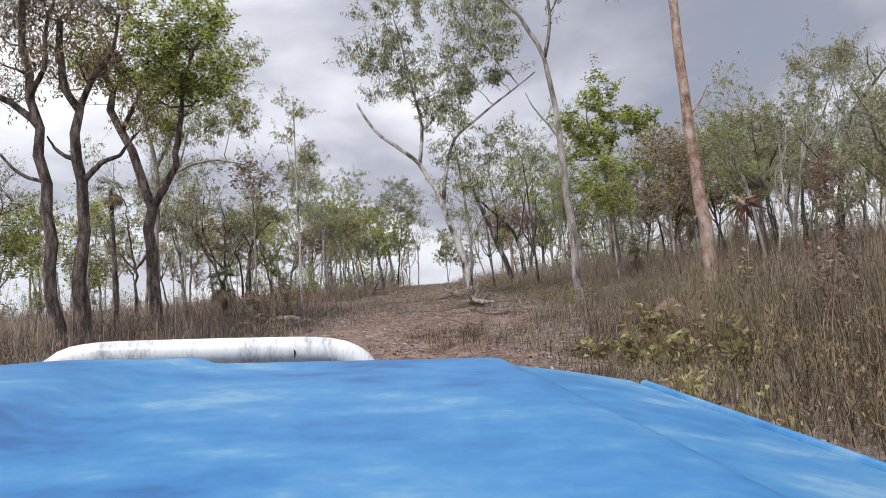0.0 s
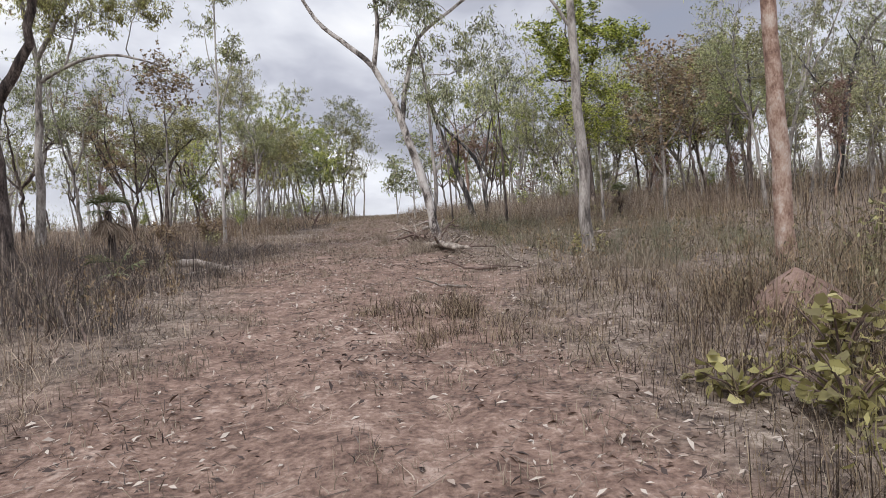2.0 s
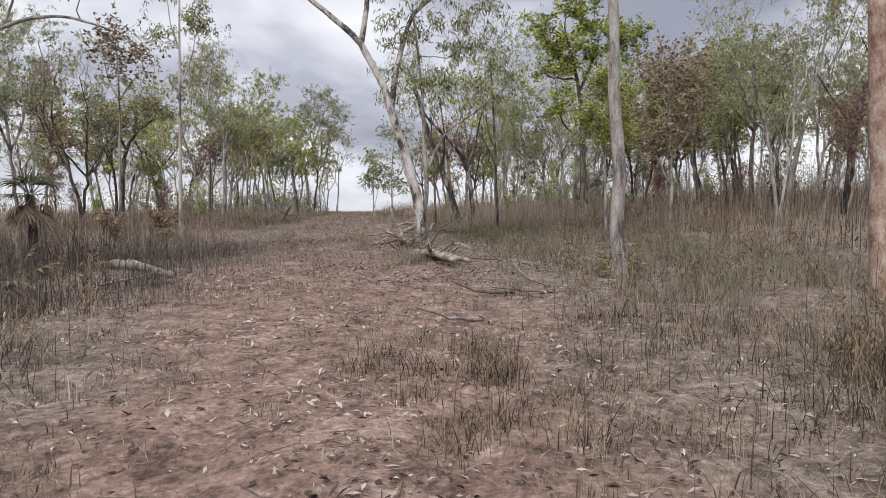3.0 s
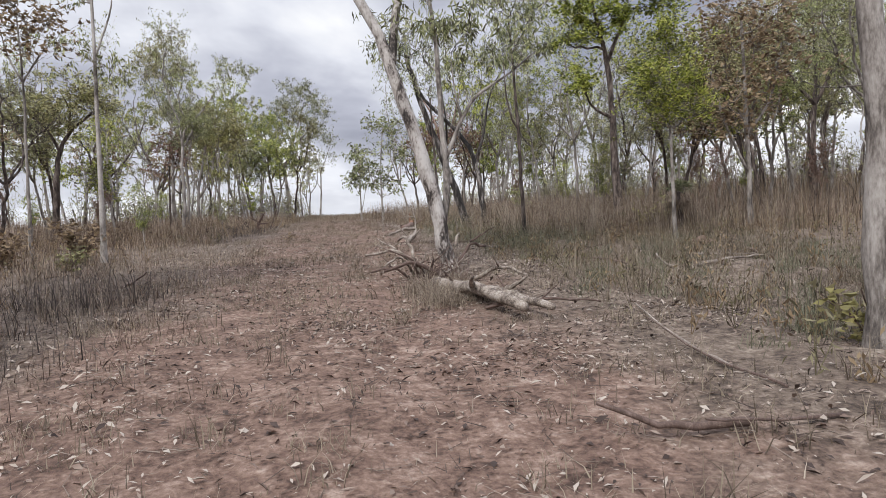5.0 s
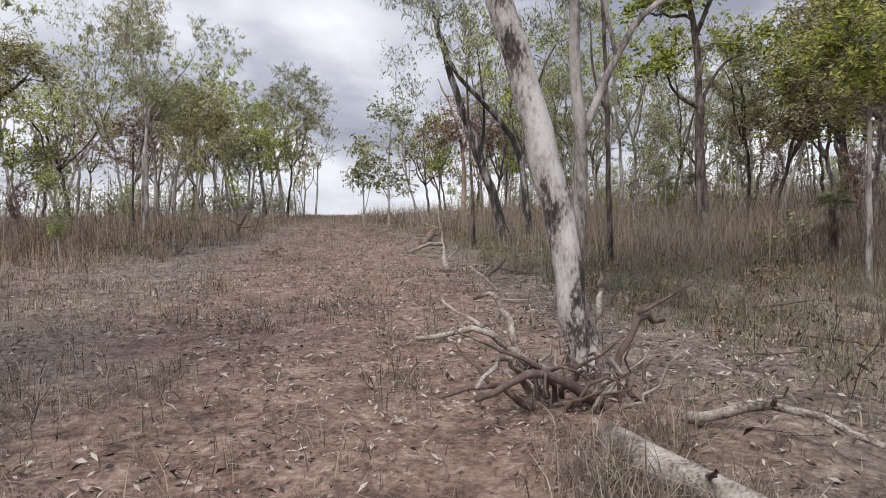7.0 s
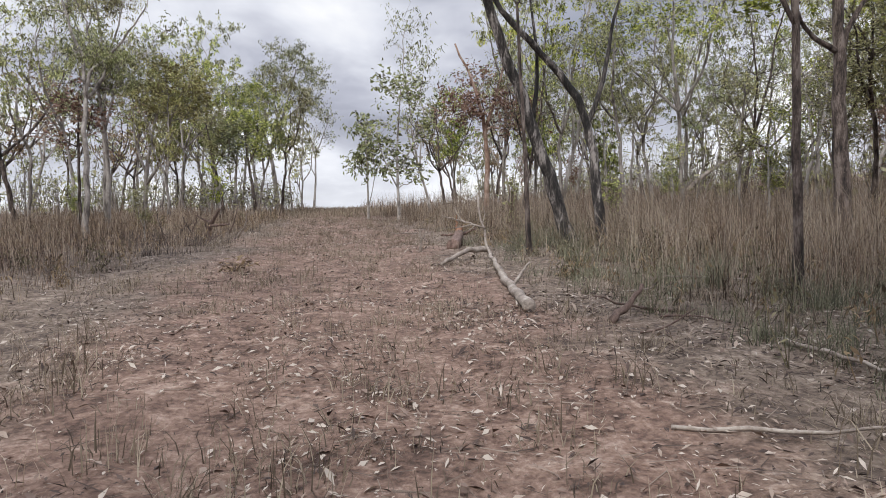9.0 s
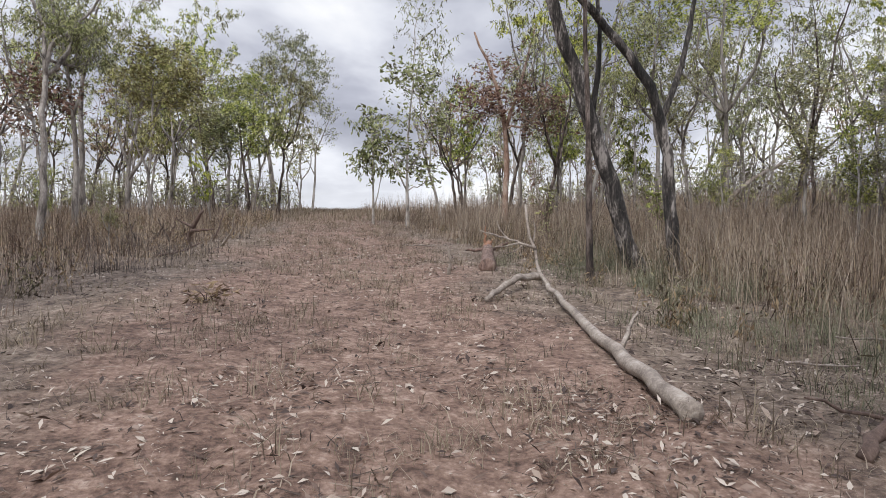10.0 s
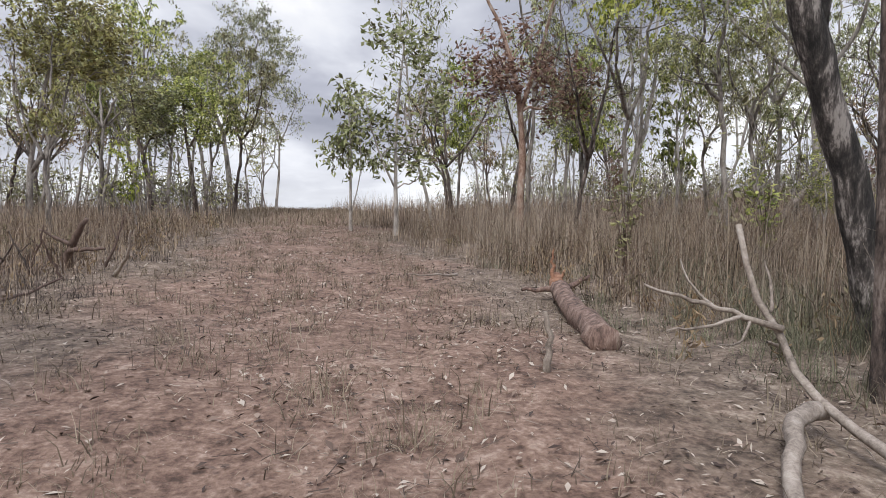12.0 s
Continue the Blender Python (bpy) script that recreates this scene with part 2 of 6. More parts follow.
def ground_material():
    m = bpy.data.materials.new("ground_dirt_and_litter")
    m.use_nodes = True
    t = m.node_tree
    b = t.nodes["Principled BSDF"]
    b.inputs["Roughness"].default_value = 0.95
    place = t.nodes.new("ShaderNodeTexCoord")
    obj = place.outputs["Object"]

    def noise_at(scale, detail=6.0):
        n = node(t, "ShaderNodeTexNoise", Scale=scale, Detail=detail, Roughness=0.62)
        t.links.new(obj, n.inputs["Vector"])
        return n.outputs["Fac"]

    def math_node(op, a, c, d=None):
        n = t.nodes.new("ShaderNodeMath")
        n.operation = op
        for i, v in enumerate((a, c, d)):
            if v is None:
                continue
            if isinstance(v, (int, float)):
                n.inputs[i].default_value = v
            else:
                t.links.new(v, n.inputs[i])
        return n.outputs[0]

    def mixed(fac, a, c):
        n = t.nodes.new("ShaderNodeMix")
        n.data_type = "RGBA"
        t.links.new(fac, n.inputs[0])
        t.links.new(a, n.inputs[6])
        t.links.new(c, n.inputs[7])
        return n.outputs[2]

    def ramp(fac, stops):
        n = t.nodes.new("ShaderNodeValToRGB")
        ramp_stops(n, stops)
        t.links.new(fac, n.inputs[0])
        return n.outputs[0]

    fine = noise_at(22.0, 8.0)
    mid = noise_at(2.3)
    broad = noise_at(0.35)
    clods = noise_at(7.0, 7.0)
    speck = math_node("MULTIPLY_ADD", mid, 0.3, math_node("MULTIPLY_ADD", clods, 0.35, math_node("MULTIPLY", fine, 0.35)))
    earth = ramp(speck, [(0.40, (0.050, 0.035, 0.027)), (0.47, (0.13, 0.095, 0.072)), (0.54, (0.22, 0.17, 0.132)), (0.62, (0.38, 0.315, 0.255))])
    red = ramp(speck, [(0.40, (0.065, 0.038, 0.028)), (0.47, (0.16, 0.098, 0.073)), (0.54, (0.262, 0.174, 0.133)), (0.62, (0.42, 0.32, 0.26))])
    split = t.nodes.new("ShaderNodeSeparateXYZ")
    t.links.new(obj, split.inputs[0])
    off = math_node("ABSOLUTE", math_node("ADD", split.outputs[0], 0.9), 0)
    wob = math_node("MULTIPLY_ADD", broad, 5.0, math_node("MULTIPLY", mid, 1.6))
    edge = math_node("SUBTRACT", math_node("ADD", wob, -0.9), off)
    track = ramp(math_node("MULTIPLY_ADD", edge, 0.5, 0.5), [(0.25, (0, 0, 0)), (0.85, (1, 1, 1))])
    t.links.new(mixed(track, earth, red), b.inputs["Base Color"])
    bp = node(t, "ShaderNodeBump", Strength=1.0, Distance=0.08)
    t.links.new(speck, bp.inputs["Height"])
    t.links.new(bp.outputs[0], b.inputs["Normal"])
    return m


GROUND = ground_material()

# ---- mesh helpers ----


class Shape:
    """Gathers rows of vertices and faces of any size."""

    def __init__(self):
        self.verts, self.faces, self.count = [], [], 0

    def add(self, verts, faces):
        verts = np.asarray(verts, float).reshape(-1, 3)
        self.verts.append(verts)
        self.faces.append(np.asarray(faces, int) + self.count)
        self.count += len(verts)

    def tube(self, points, radii, sides=6, rough=0.0, closed=False):
        p = np.asarray(points, float)
        r = np.asarray(radii, float)
        n = len(p)
        d = np.gradient(p, axis=0)
        d /= np.linalg.norm(d, axis=1)[:, None] + 1e-9
        ref = np.array([0.31, 0.91, 0.2]) if abs(d[0][2]) > 0.6 else np.array([0.05, 0.1, 1.0])
        u = np.cross(d, ref)
        u /= np.linalg.norm(u, axis=1)[:, None] + 1e-9
        v = np.cross(d, u)
        a = np.arange(sides) * 2 * math.pi / sides
        ring = u[:, None] * np.cos(a)[None, :, None] + v[:, None] * np.sin(a)[None, :, None]
        rr = r[:, None]
        if rough:
            rr = rr * (1 + rough * np.random.uniform(-1, 1, (n, sides)))
        verts = (p[:, None] + ring * (rr[:, :, None] if rough else rr[:, None])).reshape(-1, 3)
        i, j = np.meshgrid(np.arange(n - 1), np.arange(sides), indexing="ij")
        k = (j + 1) % sides
        faces = np.stack([i * sides + j, i * sides + k, (i + 1) * sides + k, (i + 1) * sides + j], -1).reshape(-1, 4)
        self.add(verts, faces)
        if closed:
            base = self.count
            self.verts.append((p[0] - d[0] * r[0] * 0.15)[None])
            self.count += 1
            foot = np.arange(sides) + base - len(verts)
            self.faces.append(np.stack([np.roll(foot, -1), foot, np.full(sides, base)], 1))
        if r[-1] > 0.012:
            top = np.arange(sides) + (n - 1) * sides
            tip = p[-1] + d[-1] * r[-1] * 0.3
            base = self.count
            self.verts.append(tip[None])
            self.count += 1
            fan = np.stack([top, np.roll(top, -1)], -1) + base - len(verts) - (1 if closed else 0)
            self.faces.append(np.concatenate([fan, np.full((sides, 1), base)], 1))

    def mesh(self, name, mat, smooth=True):
        me = bpy.data.meshes.new(name)
        v = np.concatenate(self.verts)
        me.vertices.add(len(v))
        me.vertices.foreach_set("co", v.ravel())
        sizes = np.concatenate([np.full(len(f), f.shape[1]) for f in self.faces])
        loops = np.concatenate([f.ravel() for f in self.faces])
        me.loops.add(len(loops))
        me.loops.foreach_set("vertex_index", loops)
        me.polygons.add(len(sizes))
        me.polygons.foreach_set("loop_start", np.concatenate([[0], np.cumsum(sizes)[:-1]]))
        me.polygons.foreach_set("loop_total", sizes)
        if smooth:
            me.polygons.foreach_set("use_smooth", np.ones(len(sizes), bool))
        me.update(calc_edges=True)
        me.validate()
        me.materials.append(mat)
        return me


def part(name, shape, mat, parent=None, label="", smooth=True):
    ob = new(name, shape.mesh(name, mat, smooth))
    if parent is not None:
        ob.parent = parent
    return tagged(ob, label)


def unit(v):
    return v / (np.linalg.norm(v, axis=-1, keepdims=True) + 1e-9)


# ---- the lie of the land: a gentle rise to a crest ----
RISE_Y = [-400, -60, 0, 11.5, 19.5, 26, 35, 45, 60, 80, 95, 120, 160, 260, 600, 1500]
RISE_Z = [-14, -2.6, 0, 0.66, 1.12, 1.40, 1.76, 2.14, 2.70, 3.28, 3.42, 3.2, 2.3, -1, -12, -30]


def land(x, y, bumps=True):
    x, y = np.asarray(x, float), np.asarray(y, float)
    z = np.interp(y, RISE_Y, RISE_Z)
    z = 0.5 * z + 0.25 * (np.interp(y - 4, RISE_Y, RISE_Z) + np.interp(y + 4, RISE_Y, RISE_Z))
    side = np.clip(x - 9, 0, 45)
    z = z + 0.055 * side * np.clip((y + 30) / 40, 0, 1) * np.clip((200 - y) / 80, 0, 1)
    if bumps:
        away = np.clip((np.abs(x + 0.9) - 1.2) / 3, 0.35, 1.0)
        z = z + away * (0.07 * np.sin(0.9 * x + 0.5 * y) * np.sin(0.37 * y - 0.6 * x) + 0.04 * np.sin(2.3 * x - 1.1 * y) * np.sin(1.7 * y + 0.8 * x))
        z = z + 0.022 * np.sin(5.1 * x + 1.3 * y) * np.sin(4.3 * y - 2.2 * x) * np.clip((70 - y) / 20, 0, 1)
        rut = np.exp(-((x + 0.15) / 0.22) ** 2) + np.exp(-((x + 1.65) / 0.22) ** 2)
        z = z - 0.045 * rut
    return z


def build_ground():
    s = Shape()
    xs = np.unique(np.concatenate([np.linspace(-1200, -60, 16), np.linspace(-60, -12, 40), np.linspace(-12, 14, 88), np.linspace(14, 60, 40), np.linspace(60, 1200, 16)]))
    ys = np.unique(np.concatenate([np.linspace(-400, -10, 14), np.linspace(-10, 62, 200), np.linspace(62, 130, 60), np.linspace(130, 1500, 24)]))
    gx, gy = np.meshgrid(xs, ys)
    gz = land(gx, gy)
    n, m = gx.shape
    i, j = np.meshgrid(np.arange(n - 1), np.arange(m - 1), indexing="ij")
    faces = np.stack([i * m + j, i * m + j + 1, (i + 1) * m + j + 1, (i + 1) * m + j], -1).reshape(-1, 4)
    s.add(np.stack([gx, gy, gz], -1).reshape(-1, 3), faces)
    tagged(part("ground", s, GROUND), "reddish brown dirt track and bush floor with leaf litter", "ground", kind="structure")


build_ground()

# ---- trees ----


def leaf_cloud(shape, pos, size, kind):
    """A leaf at each place; drooping lances or flat broad ones, each folded along its rib."""
    n = len(pos)
    length = size[0] * np.random.uniform(0.6, 1.25, n)
    width = size[1] * np.random.uniform(0.6, 1.25, n)
    d = np.random.normal(0, 1, (n, 3))
    if kind in ("lance", "chip"):
        d = unit(d * (0.6, 0.6, 0.4) + (0, 0, -0.8))
    else:
        d = unit(d * (1, 1, 0.5) + (0, 0, -0.25))
    w = unit(np.cross(d, np.random.normal(0, 1, (n, 3)) if kind == "lance" else unit(np.random.normal(0, 0.55, (n, 3)) + (0, 0, 1))))
    nrm = np.cross(d, w)
    L, W = length[:, None], width[:, None]
    mid = pos + d * L * 0.45
    fold = nrm * W * 0.3
    if kind == "chip":
        shape.add(np.stack([pos + w * W * 0.55, pos - w * W * 0.55, pos + d * L], 1).reshape(-1, 3), np.arange(n * 3).reshape(-1, 3))
        return
    if kind == "round":
        a, b = pos + d * L * 0.28, pos + d * L * 0.78
        v = np.stack([pos, a + w * W * 0.48 + fold, b + w * W * 0.42 + fold * 0.6, pos + d * L, b - w * W * 0.42 + fold * 0.6, a - w * W * 0.48 + fold], 1).reshape(-1, 3)
        shape.add(v, np.arange(n * 6).reshape(-1, 6))
        return
    v = np.stack([pos, mid + w * W * 0.5 + fold, pos + d * L - fold, mid - w * W * 0.5 + fold], 1).reshape(-1, 3)
    shape.add(v, np.arange(n * 4).reshape(-1, 4))


def bent(points, n):
    """A smooth line of n points through a few."""
    p = np.asarray(points, float)
    t = np.concatenate([[0], np.cumsum(np.linalg.norm(np.diff(p, axis=0), axis=1))])
    u = np.linspace(0, t[-1], n)
    q = np.stack([np.interp(u, t, p[:, i]) for i in range(3)], 1)
    for _ in range(2):
        q[1:-1] = 0.25 * q[:-2] + 0.5 * q[1:-1] + 0.25 * q[2:]
    return q


def grow(trunks, blobs, bark, leaf, clumps=40, leaves=90, size=(0.14, 0.03), kind="lance", clump=0.42, twigs=4, seed=1, label="", limb=1.0, sides=8, group="", flare=0.35, jag=0.06, category="tree", name="tree", crown_label="", joints=6):
    """A tree: trunks as (points, base radius, top radius); blobs as (x, y, z, rx, ry, rz) hold the clumps of leaves that limbs reach."""
    np.random.seed(seed)
    base = np.asarray(trunks[0][0][0], float)
    wood, crown = Shape(), Shape()
    stems = []
    nodes, rads, nodes_all = [], [], []
    for pts, r0, r1, *_ in trunks:
        n = max(8, 3 * len(pts))
        if nodes_all:
            away = np.linalg.norm(np.array(nodes_all) + base - np.asarray(pts[0], float), axis=1)
            if away.min() < 0.7:
                pts = [tuple(nodes_all[int(np.argmin(away))] + base), *pts[1:]]
        q = bent(pts, n) - base
        q[1:] += np.random.normal(0, jag * r0 * 2, (n - 1, 3)) * (1, 1, 0.2)
        r = np.linspace(r0, r1, n) * np.random.uniform(0.93, 1.07, n)
        nodes_all.extend(q)
        if not stems and flare:
            r[0] *= 1 + flare
            r[1] *= 1 + flare * 0.15
        stems.append(Shape())
        stems[-1].tube(q, r, sides, 0.06, len(stems) > 1)
        for a, b in zip(q[int(n * 0.3):], r[int(n * 0.3):]):
            nodes.append(a)
            rads.append(b)
    blobs = np.asarray(blobs, float).reshape(-1, 6) if len(blobs) else np.zeros((0, 6))
    if len(blobs):
        vol = blobs[:, 3] * blobs[:, 4] * blobs[:, 5]
        goals = []
        for b in blobs:
            goals.append((np.array(b[:3]) - base + np.random.normal(0, 0.2, 3) * b[3:], True))
        for _ in range(clumps):
            b = blobs[np.random.choice(len(blobs), p=vol ** 0.75 / (vol ** 0.75).sum())]
            v = unit(np.random.normal(0, 1, 3)) * np.random.uniform(0.35, 1.0) ** 0.6
            goals.append((b[:3] - base + v * b[3:], False))
        for goal, main in goals:
            na = np.array(nodes)
            dist = np.linalg.norm(na - goal, axis=1) + 1.6 * np.clip(na[:, 2] - goal[2] + 0.25, 0, None)
            i = int(np.argmin(dist))
            a, ra = na[i], rads[i]
            span = np.linalg.norm(goal - a)
            r0 = min(ra * 0.72, (0.012 + 0.014 * span) * limb * (1.5 if main else 1.0))
            mid = a + (goal - a) * 0.45 + np.array([0, 0, -0.10 * span]) + np.random.normal(0, 0.09 * span, 3)
            line = bent([a, mid, goal], joints)
            line[1:-1] += np.random.normal(0, 0.045 * span, (joints - 2, 3))
            rr = np.linspace(r0, max(0.006, r0 * 0.35), joints)
            wood.tube(line, rr, 6 if r0 > 0.05 else 4 if r0 > 0.02 else 3)
            for k in range(joints // 3, joints):
                nodes.append(line[k])
                rads.append(rr[k])
            outward = unit(goal - a) * 0.5 + (0, 0, 0.15)
            for _ in range(twigs):
                e = goal + (outward + np.random.normal(0, 0.75, 3)) * clump * np.random.uniform(0.6, 1.3)
                start = line[-np.random.randint(1, min(4, joints))]
                wood.tube([start, e], [max(0.006, r0 * 0.28), 0.004], 3)
                k = int(leaves / twigs)
                if k:
                    u = np.random.uniform(0.62, 1.1, (k, 1))
                    leaf_cloud(crown, start + (e - start) * u + np.random.normal(0, 0.19 * clump, (k, 3)), size, kind)
    tree = new(name)
    tree.location = base
    tagged(tree, label, category, group)
    for i, stem in enumerate(stems):
        part("limb" if i else "trunk", stem, trunks[i][3] if len(trunks[i]) > 3 else bark, tree)
    if wood.count:
        tagged(part("branching", wood, bark, tree), kind="stuff")
    if crown.count:
        part("crown", crown, leaf, tree, crown_label, smooth=False)
    return tree


def on_land(x, y, sink=0.12):
    return (x, y, float(land(x, y)) - sink)


def heroes():
    # tall pale gum leaning over the track, with a grey second stem
    grow([([on_land(1.24, 25), (1.13, 25, 2.1), (0.96, 25, 2.9), (0.63, 25, 4.05), (0.36, 25.05, 4.9), (0.18, 25.2, 5.6), (-0.42, 25.3, 6.9), (-1.2, 25.4, 7.65), (-2.3, 25.5, 8.5), (-2.85, 25.5, 9.7)], 0.155, 0.045),
          ([(0.27, 25.12, 5.3), (0.42, 25.5, 6.2), (0.9, 25.7, 8.0), (1.9, 25.7, 8.7), (2.9, 25.7, 9.4), (4.5, 25.7, 10.5)], 0.085, 0.03),
          ([(-0.4, 25.4, 6.95), (-0.25, 25.6, 8.6), (-0.7, 25.7, 10.8), (-1.0, 25.6, 12.8)], 0.08, 0.03),
          ([(1.27, 25.1, 1.9), (1.26, 25.2, 2.8), (1.27, 25.2, 3.4), (1.22, 25.2, 4.1), (1.17, 25.2, 4.8), (1.16, 25.2, 5.5), (1.05, 25.25, 6.8), (0.9, 25.3, 8.0)], 0.070, 0.025, BARK_GREY),
          ([(1.27, 25.2, 3.45), (1.60, 25.2, 4.24), (1.85, 25.2, 4.65), (2.1, 25.2, 4.80), (2.45, 25.2, 5.0), (3.1, 25.2, 5.5)], 0.042, 0.014, BARK_GREY),
          ([(1.62, 25.2, 4.25), (1.48, 25.2, 4.75), (1.44, 25.2, 5.3)], 0.022, 0.010, BARK_GREY)],
         [(-1.5, 25.5, 11.0, 1.3, 1.4, 1.5), (-1.1, 25.5, 13.2, 1.5, 1.5, 1.3), (0.6, 25.6, 10.4, 1.5, 1.6, 1.5), (2.5, 25.5, 11.2, 1.6, 1.7, 1.4), (0.7, 25.6, 8.8, 1.0, 1.1, 0.8), (2.4, 25.5, 13.2, 1.5, 1.5, 1.2), (2.5, 26, 7.6, 0.8, 0.9, 1.1),
          (1.0, 25.2, 5.9, 0.45, 0.4, 0.6), (1.5, 25.2, 5.7, 0.4, 0.4, 0.4), (2.4, 25.2, 5.4, 0.5, 0.5, 0.35), (3.2, 25.2, 5.6, 0.5, 0.5, 0.4), (1.0, 25.3, 7.6, 0.6, 0.6, 0.6)],
         BARK_PATCH, LEAF_GREY, 150, 140, (0.18, 0.04), clump=0.5, seed=11, sides=12,
         label="tall pale-barked gum tree leaning over the dirt track", crown_label="thin drooping grey-green leaves")
    # straight grey trunk beside the track
    grow([([on_land(3.84, 18.0), (3.80, 18.0, 2.7), (3.74, 18.0, 4.1), (3.70, 18.0, 6.2), (3.5, 18.0, 8.1), (3.12, 18.0, 9.2), (2.2, 18.0, 10.2)], 0.125, 0.045),
          ([(3.70, 18.0, 5.85), (3.35, 18.0, 6.3), (2.98, 18.0, 6.8), (2.82, 18.0, 7.2)], 0.04, 0.012),
          ([(3.5, 18.0, 8.2), (3.75, 18.0, 9.2), (3.65, 18.0, 10.9)], 0.06, 0.03)],
         [(2.7, 18.0, 10.6, 0.9, 0.9, 0.6), (4.05, 18.0, 9.8, 0.5, 0.6, 0.5), (3.85, 18.0, 11.6, 1.2, 1.2, 0.8)],
         BARK_GREY, LEAF_GREY, 26, 60, (0.15, 0.03), clump=0.35, seed=12, sides=12, label="slender grey gum tree with a straight bare trunk")
    # red-brown trunk
    grow([([on_land(6.5, 15.3), (6.4, 15.3, 3.0), (6.25, 15.3, 5.5), (6.25, 15.3, 7.5), (6.25, 15.3, 9.5), (6.0, 15.3, 12.0)], 0.16, 0.08),
          ([(6.25, 15.3, 5.4), (6.6, 15.3, 5.75), (6.85, 15.3, 6.2)], 0.03, 0.01)],
         [(5.0, 15.3, 9.9, 0.7, 0.9, 0.6), (7.4, 15.3, 10.8, 1.4, 1.4, 0.8), (5.4, 15.3, 11.8, 1.6, 1.5, 1.0)],
         BARK_RED, LEAF_GREY, 34, 90, (0.16, 0.032), seed=13, sides=12, label="tall bloodwood tree with flaking red-brown bark")
    # three dark trunks with heavy limbs
    grow([([on_land(-9.6, 16), (-9.72, 16, 4.4), (-9.9, 16, 6.4), (-10.25, 16, 8.7), (-10.1, 16, 11)], 0.17, 0.07),
          ([(-9.95, 16, 6.6), (-10.6, 16, 7.4), (-11.5, 16, 7.8), (-12.4, 16, 9.3)], 0.1, 0.03),
          ([(-10.1, 16, 7.6), (-9.6, 16, 8.4), (-9.7, 16, 9.3), (-9.2, 16, 10.4)], 0.07, 0.03),
          ([(-9.75, 16, 5.0), (-10.5, 16, 5.5), (-11.2, 16, 6.4), (-11.8, 16, 6.6)], 0.05, 0.02)],
         [(-11.2, 16, 9.8, 1.3, 1.3, 0.8), (-9.7, 16, 10.9, 1.2, 1.3, 0.9), (-12.3, 16, 8.6, 0.8, 0.8, 0.7), (-10.8, 16, 8.2, 1.2, 1.2, 0.9)],
         BARK_DARK, LEAF_BROWN, 150, 34, (0.13, 0.045), twigs=5, seed=14, sides=12, jag=0.16, label="dark-trunked bush tree with sparse brown leaves", limb=1.2)
    grow([([on_land(-9.15, 16.3), (-9.05, 16.3, 3.5), (-9.05, 16.3, 5.5), (-9.2, 16.3, 7.7), (-9.6, 16.3, 9.6)], 0.2, 0.07),
          ([(-9.15, 16.3, 7.0), (-8.8, 16.3, 7.8), (-8.2, 16.3, 8.3), (-7.9, 16.3, 9.6)], 0.09, 0.03),
          ([(-9.05, 16.3, 5.6), (-9.5, 16.3, 5.95), (-9.9, 16.3, 6.5)], 0.07, 0.02),
          ([(-9.05, 16.3, 5.3), (-8.6, 16.3, 5.7), (-8.0, 16.3, 5.8), (-7.6, 16.3, 6.4)], 0.08, 0.03)],
         [(-8.2, 16.3, 10.2, 0.9, 1.0, 0.8), (-9.9, 16.3, 10.1, 1.0, 1.0, 0.8), (-8.9, 16.3, 8.6, 1.1, 1.1, 1.1), (-7.6, 16.3, 6.9, 0.6, 0.7, 0.5)],
         BARK_DARK, LEAF_BROWN, 130, 32, (0.13, 0.045), twigs=5, seed=15, sides=12, jag=0.16, label="thick dark forked tree beside the grass", limb=1.2)
    grow([([on_land(-8.85, 20), (-8.96, 20, 3.8), (-8.96, 20, 5.54), (-9.73, 20, 7.5), (-10.4, 20, 10.2)], 0.21, 0.08),
          ([(-8.9, 20, 5.3), (-8.4, 20, 5.76), (-8.03, 20, 6.42), (-7.8, 20, 8.4), (-7.4, 20, 10.1)], 0.13, 0.04),
          ([(-9.73, 20, 7.6), (-9.07, 20, 8.8), (-8.74, 20, 10.35)], 0.08, 0.03)],
         [(-9.07, 20, 9.9, 1.5, 1.5, 1.1), (-7.4, 20, 9.5, 1.3, 1.4, 1.3), (-8.0, 20, 11.1, 1.6, 1.5, 0.9), (-10.5, 20, 10.0, 1.0, 1.0, 0.9), (-8.5, 20, 8.4, 0.9, 0.9, 0.7)],
         BARK_DARK, LEAF_GREEN, 120, 120, (0.15, 0.06), "broad", clump=0.42, seed=16, sides=12, jag=0.16, label="dark crooked tree with a dense green crown", limb=1.2)
